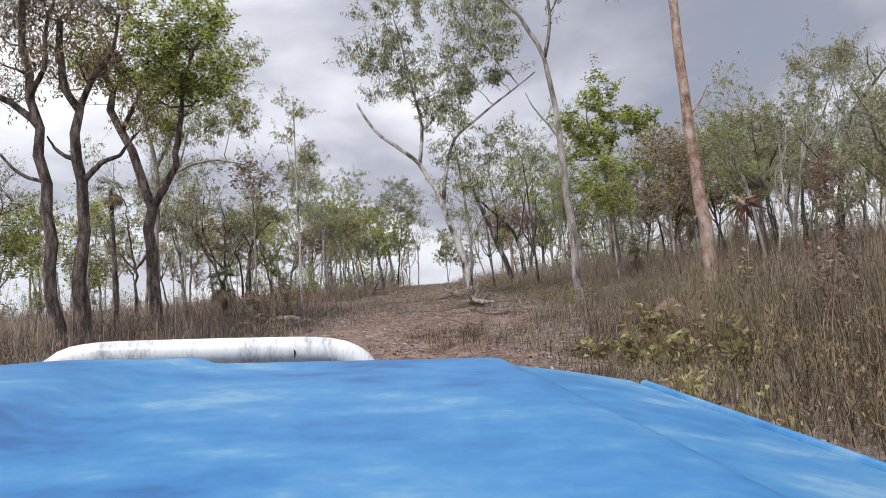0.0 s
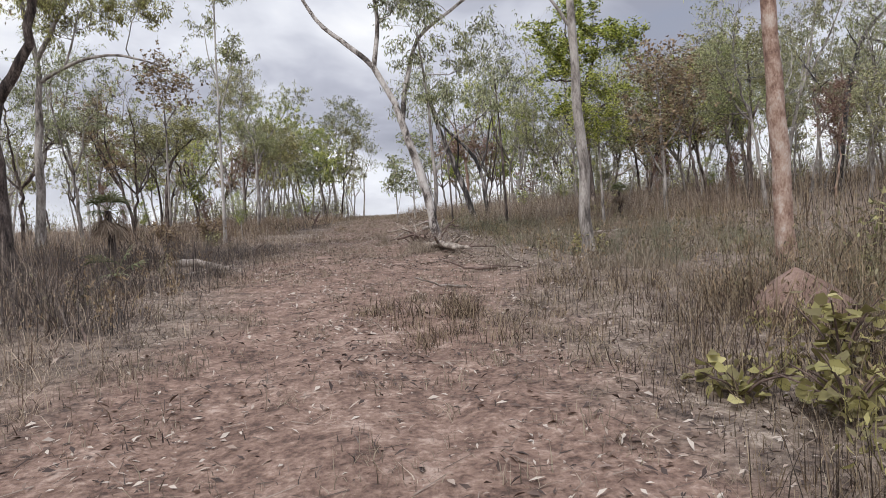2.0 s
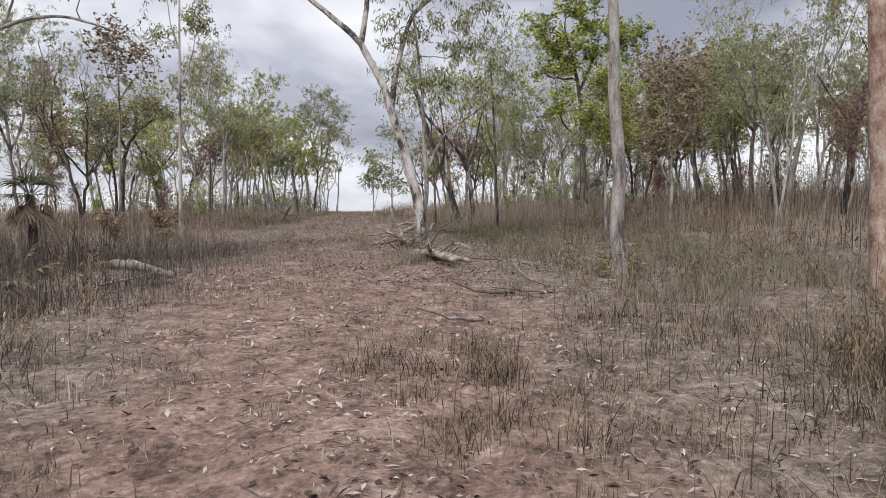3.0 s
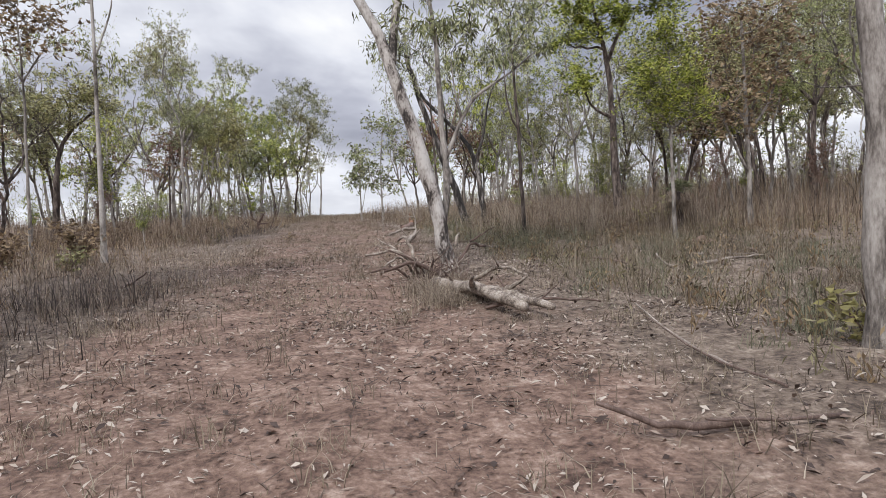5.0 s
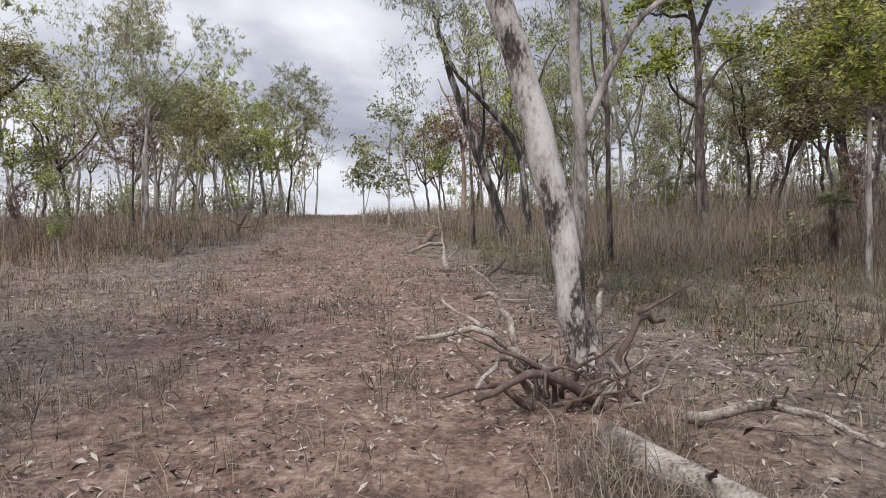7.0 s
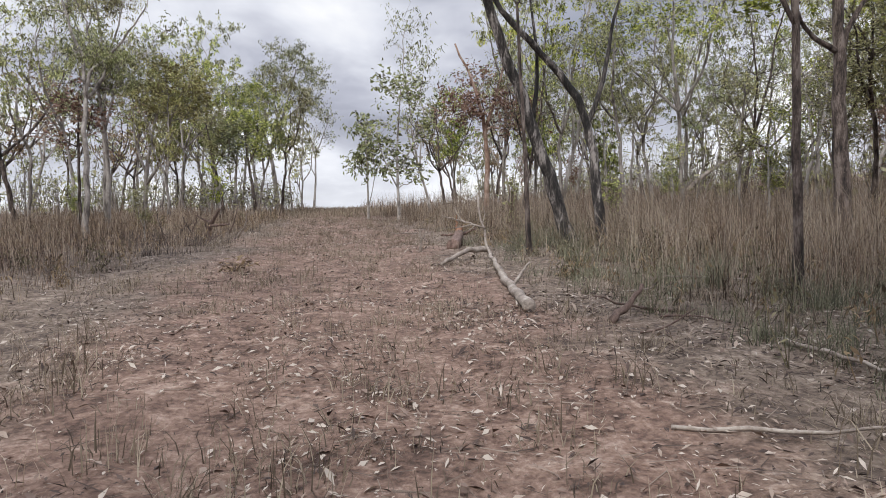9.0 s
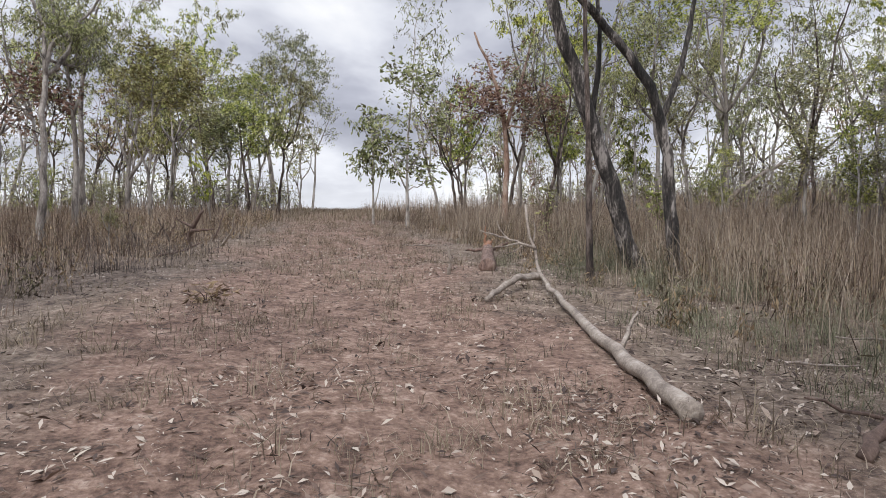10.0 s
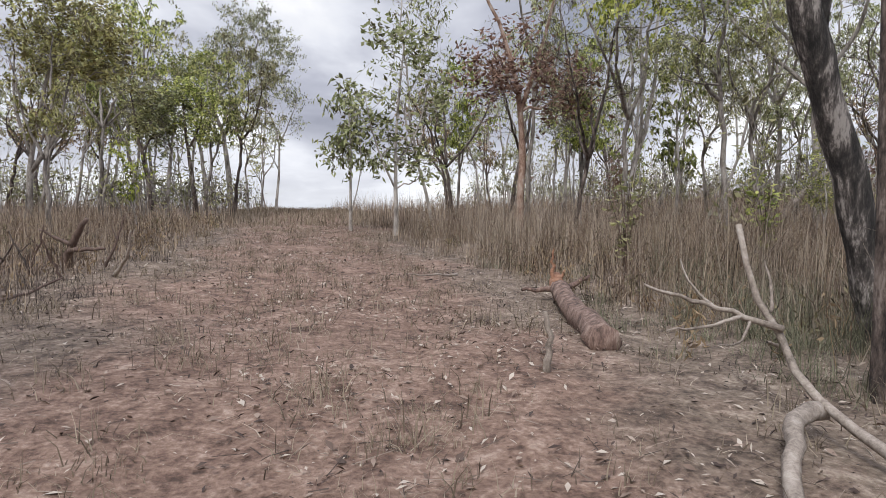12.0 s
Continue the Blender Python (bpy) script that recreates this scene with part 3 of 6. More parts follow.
    # grey tree behind it, with one long arching limb
    grow([([on_land(-14.3, 32), (-14.0, 32, 7.2), (-13.8, 32, 9.0), (-14.3, 32, 11.0), (-14.6, 32, 13.5)], 0.2, 0.06),
          ([(-13.85, 32, 8.4), (-13.2, 32, 8.85), (-12.1, 32, 9.3), (-10.9, 32, 9.45), (-9.9, 32, 9.2), (-9.2, 32, 8.95)], 0.085, 0.03),
          ([(-13.8, 32, 9.0), (-13.1, 32, 10.8), (-11.9, 32, 12.6), (-10.4, 32, 14.2)], 0.10, 0.03),
          ([(-13.0, 32, 8.95), (-12.5, 32, 10.0), (-12.2, 32, 11.2)], 0.05, 0.02)],
         [(-11.2, 32, 13.4, 1.2, 1.2, 0.9), (-9.4, 32, 14.6, 1.0, 1.0, 0.8), (-10.2, 32, 13.2, 0.9, 0.9, 0.8), (-9.7, 32, 11.4, 0.6, 0.7, 0.9), (-11.8, 32, 15.2, 1.3, 1.2, 0.8), (-12.2, 32, 11.2, 1.1, 1.1, 0.7), (-14.4, 32, 13.8, 1.4, 1.3, 0.9), (-13.4, 32, 12.0, 1.1, 1.1, 0.8), (-11.5, 32, 11.2, 1.4, 1.2, 0.7), (-9.6, 32, 11.6, 0.8, 0.8, 0.9), (-13.4, 32, 10.8, 1.0, 1.1, 0.6)],
         BARK_GREY, LEAF_OLIVE, 150, 96, (0.18, 0.045), clump=0.5, seed=43, sides=10, label="grey tree with one long arching bare limb", limb=1.1)
    # green broadleaf beyond the tall grass
    grow([([on_land(10.8, 38.8), (10.76, 38.8, 4.3), (10.66, 38.8, 6.3), (10.5, 38.8, 8.7), (10.2, 38.8, 10.0), (9.8, 38.8, 11.4)], 0.2, 0.06),
          ([(10.68, 38.8, 6.1), (10.15, 38.8, 6.6), (9.75, 38.8, 6.85), (9.45, 38.8, 7.5)], 0.075, 0.03),
          ([(10.66, 38.8, 6.4), (11.0, 38.8, 7.2), (11.5, 38.8, 7.9), (12.2, 38.8, 8.2)], 0.08, 0.03),
          ([(10.5, 38.8, 8.7), (11.0, 38.8, 9.8), (11.5, 38.8, 11.2)], 0.085, 0.03)],
         [(10.3, 38.8, 10.4, 1.3, 1.4, 0.8), (10.8, 38.8, 13.3, 1.0, 1.1, 1.3), (8.8, 38.8, 11.4, 1.1, 1.2, 0.8), (12.8, 38.8, 11.3, 1.2, 1.2, 0.8), (11.3, 38.8, 11.8, 1.1, 1.1, 0.8), (9.3, 38.8, 7.8, 0.6, 0.6, 0.4), (12.5, 38.8, 8.5, 0.7, 0.7, 0.4), (8.9, 38.8, 9.4, 0.7, 0.7, 0.4)],
         BARK_DARK, LEAF_GREEN, 96, 84, (0.2, 0.095), "broad", clump=0.45, seed=17, sides=10, label="dark-trunked tree with a bright green leafy crown", limb=1.2)
    # thin poles in the grass
    grow([([on_land(4.97, 32.8), (4.9, 32.8, 3.3), (4.85, 32.8, 4.95), (4.8, 32.8, 6.2), (4.65, 32.8, 8.6)], 0.066, 0.03), ([(4.86, 32.8, 4.85), (4.68, 32.8, 5.3), (4.5, 32.8, 6.1), (4.45, 32.8, 7.2)], 0.035, 0.015)], [(4.85, 32.8, 8.9, 0.8, 0.8, 0.7), (4.4, 32.8, 7.4, 0.5, 0.5, 0.5)],
         BARK_DARK, LEAF_GREY, 22, 50, (0.17, 0.035), seed=18, label="thin dark straight sapling rising from dry grass", category="sapling", name="sapling")
    grow([([on_land(3.17, 38.8), (3.1, 38.8, 4.2), (2.95, 38.8, 7.2)], 0.055, 0.03)], [(3.0, 38.8, 7.9, 0.8, 0.8, 0.8)],
         BARK_DARK, LEAF_GREY, 14, 50, (0.17, 0.035), seed=19, label="thin dark sapling beside two leaning trunks", category="sapling", name="sapling")
    # the two leaning dark trunks
    grow([([on_land(4.68, 40.1), (4.1, 40.1, 3.5), (3.8, 40.1, 4.5), (3.42, 40.1, 5.5), (3.02, 40.1, 6.5), (2.7, 40.1, 7.5), (2.2, 40.1, 9.2)], 0.18, 0.09),
          ([(3.75, 40.1, 5.0), (3.85, 40.1, 6.2), (3.6, 40.1, 8.2)], 0.06, 0.02)],
         [(1.9, 40.1, 9.9, 1.0, 1.0, 0.8), (3.5, 40.1, 9.2, 0.9, 0.9, 0.7)],
         BARK_CHAR, LEAF_GREY, 26, 45, (0.18, 0.036), seed=21, sides=12, label="dark leaning tree with patchy charred bark")
    grow([([on_land(5.27, 39.8), (5.12, 39.8, 3.4), (5.0, 39.8, 4.6), (4.7, 39.8, 5.35), (4.2, 39.8, 6.1), (3.4, 39.8, 6.85), (2.7, 39.8, 7.5), (2.35, 39.8, 8.6)], 0.13, 0.05),
          ([(4.9, 39.8, 4.9), (5.35, 39.8, 5.9), (5.6, 39.8, 7.6), (6.2, 39.8, 8.6)], 0.065, 0.02)],
         [(2.2, 39.8, 9.2, 0.9, 0.9, 0.7), (6.1, 39.8, 9.2, 1.3, 1.3, 0.8), (4.3, 39.8, 8.8, 0.9, 0.9, 0.7)],
         BARK_CHAR, LEAF_GREY, 36, 50, (0.18, 0.036), seed=22, sides=12, label="dark curved tree bending towards the track")
    # crooked bare tree, gum and round crown on the rise
    grow([([on_land(21.3, 34), (21.7, 34, 5.6), (22.3, 34, 8.4), (22.8, 34, 9.9), (23.6, 34, 10.7), (24.4, 34, 11.6), (25.2, 34, 12.3)], 0.2, 0.05),
          ([(22.75, 34, 9.7), (23.4, 34, 9.75), (24.0, 34, 9.6), (24.4, 34, 8.6), (24.6, 34, 7.4)], 0.07, 0.02),
          ([(22.7, 34, 9.4), (22.2, 34, 10.0), (22.0, 34, 10.4)], 0.05, 0.015),
          ([(24.3, 34, 11.5), (24.0, 34, 12.4), (24.2, 34, 13.4)], 0.05, 0.012),
          ([(21.8, 34, 6.2), (20.6, 34, 7.6), (19.6, 34, 9.0)], 0.06, 0.02)],
         [(23.0, 34, 11.4, 0.9, 0.9, 0.7), (24.6, 34, 12.6, 0.8, 0.8, 0.6), (20.6, 34, 8.6, 1.2, 1.0, 0.8), (22.4, 34, 8.2, 0.9, 0.9, 0.7)],
         BARK_CHAR, LEAF_OLIVE, 60, 4, (0.15, 0.05), clump=0.5, seed=45, label="crooked blackened tree with bare twiggy limbs", limb=1.2)
    grow([([on_land(19.8, 36), (20.6, 36, 6.6), (21.5, 36, 9.2), (21.9, 36, 11.8)], 0.14, 0.04), ([(21.2, 36, 8.4), (22.6, 36, 10.4), (23.6, 36, 12.8)], 0.07, 0.02), ([(20.9, 36, 7.4), (21.3, 36, 9.6), (21.6, 36, 11.0)], 0.06, 0.02)],
         [(22.0, 36, 13.4, 1.2, 1.1, 0.7), (23.4, 36, 12.9, 1.0, 1.0, 0.7), (24.3, 36, 13.9, 0.9, 0.9, 0.6), (21.8, 36, 11.4, 0.9, 0.9, 0.6)],
         BARK_GREY, LEAF_OLIVE, 56, 90, (0.17, 0.045), clump=0.46, seed=46, joints=5, label="grey gum with a tufted drooping crown")
    grow([([on_land(19.4, 38), (19.3, 38, 5.6), (19.6, 38, 7.8), (19.4, 38, 10.4)], 0.15, 0.04), ([(19.4, 38, 6.4), (18.2, 38, 8.0), (17.4, 38, 9.4)], 0.08, 0.03), ([(19.5, 38, 7.0), (20.6, 38, 8.6), (21.2, 38, 10.0)], 0.08, 0.03)],
         [(19.5, 38, 11.0, 1.5, 1.4, 0.9), (18.0, 38, 10.1, 1.3, 1.2, 0.9), (20.8, 38, 10.2, 1.2, 1.2, 0.9), (19.2, 38, 9.2, 1.6, 1.4, 0.8), (17.2, 38, 8.9, 0.9, 0.9, 0.6), (20.6, 38, 8.6, 1.0, 1.0, 0.6)],
         BARK_DARK, LEAF_OLIVE, 100, 90, (0.15, 0.06), "broad", clump=0.44, seed=47, joints=5, label="tree with a dense rounded olive crown")
    # red-leaved tree and the green one beside the gap
    grow([([on_land(6.2, 56), (6.3, 56, 5), (6.3, 56, 6.7), (5.7, 56, 9), (4.8, 56, 10.9)], 0.16, 0.04), ([(6.3, 56, 6.6), (6.9, 56, 8.8), (7.6, 56, 11.6)], 0.09, 0.03)],
         [(5.2, 56, 8.0, 1.1, 1.1, 0.9), (7.5, 56, 7.6, 1.3, 1.3, 0.9), (6.2, 56, 9.3, 0.8, 0.8, 0.7)],
         BARK_RED, LEAF_RED, 60, 30, (0.24, 0.10), "broad", clump=0.5, seed=23, label="tree with dead red-brown leaves and pale bare forks")
    grow([([on_land(1.96, 56), (1.9, 56, 6.2), (2.2, 56, 9)], 0.075, 0.025), ([(1.95, 56, 4), (1.2, 56, 5.6), (0.9, 56, 7)], 0.04, 0.015), ([(1.95, 56, 4.6), (2.7, 56, 6), (3.0, 56, 7.8)], 0.04, 0.015)],
         [(2.2, 56, 8.7, 0.9, 0.9, 0.8), (0.95, 56, 6.6, 0.7, 0.7, 0.9), (3.1, 56, 7.1, 0.6, 0.7, 0.9), (1.9, 56, 5.4, 0.7, 0.7, 0.8), (2.6, 56, 5.0, 0.8, 0.7, 0.7)],
         BARK_PALE, LEAF_GREY, 60, 22, (0.24, 0.12), "broad", clump=0.45, seed=24, label="young tree with large loose grey-green leaves")
    grow([([on_land(0.6, 58), (0.6, 58, 5), (0.5, 58, 7.6)], 0.06, 0.02), ([(0.6, 58, 3.4), (1.0, 58, 4.8), (0.9, 58, 6)], 0.03, 0.01)],
         [(0.5, 58, 7.0, 0.6, 0.6, 0.9), (0.9, 58, 5.4, 0.7, 0.6, 0.7), (0.2, 58, 5.6, 0.4, 0.5, 0.6)],
         BARK_PALE, LEAF_GREY, 24, 40, (0.25, 0.09), seed=25, label="thin young tree at the edge of the gap")
    # bent dark tree and the tall thin sapling across the track
    grow([([on_land(-13.1, 43.5), (-13.0, 43.5, 4.6), (-12.8, 43.5, 6.2), (-12.2, 43.5, 7.0), (-11.4, 43.5, 7.6)], 0.17, 0.05), ([(-12.8, 43.5, 6.1), (-13.2, 43.5, 7.0), (-13.9, 43.5, 7.6)], 0.07, 0.03), ([(-12.3, 43.5, 6.9), (-12.2, 43.5, 7.8), (-12.6, 43.5, 8.6)], 0.06, 0.02)],
         [(-12.4, 43.5, 8.4, 1.2, 1.2, 0.6), (-13.9, 43.5, 7.7, 0.9, 1.0, 0.5), (-11.3, 43.5, 8.0, 0.8, 0.9, 0.5), (-12.8, 43.5, 7.4, 1.1, 1.1, 0.5), (-14.2, 43.5, 7.0, 0.6, 0.6, 0.4)],
         BARK_DARK, LEAF_OLIVE, 80, 60, (0.16, 0.06), "broad", seed=26, joints=5, label="dark bent tree with a dull olive crown")
    grow([([on_land(-9.5, 33), (-9.47, 33, 4.9), (-9.42, 33, 6.7), (-9.5, 33, 8.6)], 0.055, 0.02), ([(-9.42, 33, 6.6), (-9.0, 33, 7.4), (-8.5, 33, 7.9)], 0.03, 0.012), ([(-9.43, 33, 6.4), (-9.8, 33, 7.4), (-9.95, 33, 8.2)], 0.03, 0.012)],
         [(-9.9, 33, 8.3, 0.6, 0.6, 0.4), (-9.0, 33, 8.4, 0.6, 0.6, 0.4), (-8.4, 33, 7.9, 0.5, 0.5, 0.3), (-9.5, 33, 9.1, 0.7, 0.6, 0.4), (-9.2, 33, 7.5, 0.5, 0.5, 0.3)],
         BARK_GREY, LEAF_BROWN, 40, 18, (0.19, 0.10), "broad", clump=0.36, seed=48, label="thin tree with large browning leaves")
    grow([([on_land(-11.7, 58), (-11.7, 58, 7.0), (-11.5, 58, 10.4), (-11.8, 58, 13.0)], 0.14, 0.03), ([(-11.5, 58, 10.0), (-10.9, 58, 11.6), (-10.6, 58, 13.0)], 0.06, 0.02), ([(-11.6, 58, 9.2), (-12.4, 58, 11.0), (-13.0, 58, 12.8)], 0.06, 0.02)],
         [(-12.4, 58, 13.8, 1.0, 1.0, 0.8), (-10.8, 58, 13.4, 0.9, 1.0, 0.8), (-11.6, 58, 14.8, 1.0, 1.0, 0.6), (-13.0, 58, 12.9, 0.8, 0.8, 0.6), (-11.8, 58, 10.2, 1.0, 1.0, 0.5), (-10.5, 58, 10.4, 0.8, 0.8, 0.5), (-11.6, 58, 12.6, 1.0, 1.0, 0.5)],
         BARK_GREY, LEAF_YELLOWISH, 90, 64, (0.2, 0.05), clump=0.48, seed=44, joints=5, label="gum with a hanging olive-yellow crown")
    grow([([on_land(-6.55, 30), (-6.48, 30, 7.5), (-6.4, 30, 11.7)], 0.065, 0.018), ([(-6.48, 30, 7.4), (-6.75, 30, 8.6), (-6.85, 30, 9.8)], 0.03, 0.01), ([(-6.48, 30, 6.6), (-6.08, 30, 7.6), (-5.9, 30, 8.6)], 0.03, 0.01)],
         [(-6.38, 30, 11.2, 0.7, 0.7, 0.8), (-6.85, 30, 10.0, 0.55, 0.55, 0.45), (-5.8, 30, 8.8, 0.5, 0.5, 0.45), (-6.95, 30, 8.3, 0.5, 0.45, 0.35), (-6.3, 30, 6.5, 0.5, 0.45, 0.35)],
         BARK_PALE, LEAF_GREY, 34, 54, (0.17, 0.042), clump=0.33, seed=27, label="tall thin sapling with tufts of leaves", category="sapling", name="sapling")

    # lime-green and brown crowns over the open ground
    grow([([on_land(8.1, 29.2), (8.05, 29.2, 3.0), (8.0, 29.2, 4.6), (8.05, 29.2, 6.4)], 0.06, 0.02)],
         [(8.0, 29.2, 6.1, 0.85, 0.85, 0.8), (7.7, 29.2, 5.2, 0.7, 0.7, 0.6), (8.5, 29.2, 5.1, 0.7, 0.7, 0.6), (8.1, 29.2, 7.0, 0.5, 0.5, 0.4)],
         BARK_GREY, LEAF_GREEN, 80, 80, (0.11, 0.045), "broad", clump=0.35, seed=28, label="small tree with a dense lime-green crown")
    grow([([on_land(11.2, 30.5), (11.2, 30.5, 3.4), (11.1, 30.5, 5.2), (11.0, 30.5, 8.0)], 0.085, 0.03), ([(11.2, 30.5, 3.6), (10.5, 30.5, 4.6), (10.0, 30.5, 6.4)], 0.05, 0.02), ([(11.15, 30.5, 4.4), (11.9, 30.5, 5.4), (12.3, 30.5, 7.2)], 0.05, 0.02)],
         [(11.0, 30.5, 7.8, 1.2, 1.2, 0.9), (10.0, 30.5, 6.3, 0.9, 0.9, 0.8), (12.2, 30.5, 6.9, 1.0, 1.0, 0.8), (11.2, 30.5, 5.6, 1.0, 1.0, 0.7), (10.4, 30.5, 4.6, 0.6, 0.6, 0.5)],
         BARK_GREY, LEAF_BROWN, 70, 26, (0.19, 0.10), "broad", clump=0.42, seed=29, label="small tree with large browning leaves")

    # the stand at the far side of the rise
    grow([([on_land(-6.05, 83), (-6.35, 83, 6.9), (-6.65, 83, 8.9), (-7.3, 83, 10.4), (-7.9, 83, 12.6)], 0.25, 0.05),
          ([(-6.6, 83, 8.7), (-5.7, 83, 10.6), (-5.1, 83, 12.6), (-4.2, 83, 15.4)], 0.15, 0.04),
          ([(-5.6, 83, 10.8), (-4.2, 83, 12.0), (-3.1, 83, 14.2)], 0.09, 0.03)],
         [(-3.6, 83, 15.8, 1.5, 1.4, 0.9), (-2.6, 83, 14.3, 1.0, 1.1, 0.9), (-5.0, 83, 16.8, 1.4, 1.3, 0.8), (-6.2, 83, 15.2, 1.1, 1.1, 0.8), (-3.4, 83, 12.6, 1.2, 1.0, 0.8), (-4.8, 83, 14.0, 1.0, 1.0, 0.7)],
         BARK_GREY, LEAF_GREY, 96, 60, (0.24, 0.062), clump=0.55, seed=31, joints=4, twigs=3, label="tall pale gum with a wide hanging crown")
    grow([([on_land(-7.4, 81), (-7.8, 81, 7.0), (-8.2, 81, 9.0), (-8.6, 81, 11.6)], 0.17, 0.04), ([(-8.0, 81, 8.0), (-7.2, 81, 9.8), (-6.6, 81, 12.0)], 0.09, 0.03)],
         [(-8.9, 81, 12.6, 1.4, 1.2, 0.8), (-7.2, 81, 13.0, 1.3, 1.2, 0.7), (-8.2, 81, 11.0, 1.4, 1.2, 0.7), (-9.6, 81, 10.8, 0.9, 0.9, 0.7), (-6.8, 81, 11.2, 0.8, 0.9, 0.6)],
         BARK_GREY, LEAF_GREEN, 70, 66, (0.22, 0.085), "broad", clump=0.5, seed=32, joints=4, twigs=3, label="tree with layers of yellow-green leaves")
    grow([([on_land(-3.1, 85), (-2.85, 85, 6.4), (-2.8, 85, 8.4), (-3.3, 85, 10.2), (-4.2, 85, 11.6)], 0.12, 0.03), ([(-2.8, 85, 8.3), (-2.2, 85, 9.8), (-1.6, 85, 11.4)], 0.07, 0.02), ([(-2.85, 85, 6.6), (-3.6, 85, 7.8), (-4.3, 85, 9.2)], 0.05, 0.02)],
         [(-1.8, 85, 11.8, 0.8, 0.8, 0.8), (-2.6, 85, 12.6, 0.9, 0.8, 0.8), (-4.3, 85, 11.8, 0.7, 0.8, 0.7), (-1.7, 85, 9.8, 0.5, 0.6, 0.7), (-3.4, 85, 9.2, 0.6, 0.6, 0.6)],
         BARK_PALE, LEAF_GREY, 80, 12, (0.24, 0.06), clump=0.45, seed=33, joints=4, twigs=3, label="spindly half-bare tree at the edge of the gap")
    for k, (x, top, lean_x) in enumerate(((-7.9, 8.6, -0.9), (-7.3, 8.0, 0.4), (-6.0, 8.8, -0.6))):
        grow([([on_land(x, 67), (x + lean_x * 0.25, 67, 4.8), (x + lean_x * 0.6, 67, 6.2), (x + lean_x, 67, top)], 0.13, 0.03), ([(x + lean_x * 0.6, 67, 6.1), (x - lean_x * 0.5, 67, 7.4), (x - lean_x * 0.4, 67, top)], 0.06, 0.02)],
             [(x + lean_x, 67, top - 0.2, 0.9, 0.9, 0.7), (x - lean_x * 0.5, 67, top - 0.6, 0.8, 0.8, 0.6), (x, 67, top - 1.6, 0.8, 0.8, 0.5)],
             (BARK_DARK, BARK_GREY, BARK_DARK)[k], (LEAF_OLIVE, LEAF_GREY, LEAF_GREEN)[k], 42, 40, (0.2, 0.075), "broad", clump=0.42, seed=34 + k, joints=4, twigs=3,
             label=("crooked dark tree with olive leaves", "thin grey tree with pale leaves", "leaning dark tree with green leaves")[k])
    grow([([on_land(-10.9, 61), (-10.7, 61, 5.7), (-10.3, 61, 7.4), (-9.7, 61, 9.6)], 0.13, 0.04), ([(-10.8, 61, 4.4), (-9.9, 61, 5.8), (-9.5, 61, 7.8), (-8.6, 61, 9.8)], 0.09, 0.03), ([(-10.75, 61, 5.0), (-11.3, 61, 7.0), (-11.2, 61, 8.9)], 0.07, 0.02)],
         [(-9.4, 61, 10.2, 1.3, 1.2, 0.8), (-8.2, 61, 9.5, 1.1, 1.1, 0.8), (-10.7, 61, 9.2, 1.2, 1.1, 0.8), (-9.6, 61, 8.6, 1.2, 1.1, 0.7), (-7.9, 61, 8.2, 0.8, 0.9, 0.6), (-11.0, 61, 7.6, 0.8, 0.8, 0.6)],
         BARK_GREY, LEAF_YELLOWISH, 90, 62, (0.19, 0.085), "broad", clump=0.45, seed=38, joints=4, label="broad-leaved tree with a full yellow-olive crown")
    grow([([on_land(-9.95, 50), (-9.92, 50, 4.6), (-9.9, 50, 6.0), (-9.8, 50, 7.2)], 0.07, 0.02), ([(-9.92, 50, 5.0), (-9.6, 50, 5.8), (-9.4, 50, 6.6)], 0.03, 0.012)],
         [(-9.9, 50, 6.7, 0.7, 0.7, 0.6), (-9.4, 50, 6.3, 0.6, 0.6, 0.5), (-10.3, 50, 5.7, 0.6, 0.6, 0.5)],
         BARK_DARK, LEAF_RED, 30, 20, (0.19, 0.09), "broad", clump=0.42, seed=39, joints=4, label="small tree with drooping red-brown leaves")
    grow([([on_land(-9.05, 50), (-8.95, 50, 5.2), (-9.1, 50, 7.0), (-9.4, 50, 9.0)], 0.10, 0.03), ([(-9.0, 50, 5.8), (-8.7, 50, 7.0), (-8.4, 50, 8.4)], 0.05, 0.02)],
         [(-9.3, 50, 8.9, 0.9, 0.9, 0.7), (-8.6, 50, 8.0, 0.7, 0.7, 0.6), (-9.4, 50, 7.4, 0.7, 0.7, 0.6)],
         BARK_GREY, LEAF_GREY, 50, 44, (0.19, 0.045), clump=0.4, seed=40, joints=4, label="grey gum with tufts of hanging leaves")


heroes()


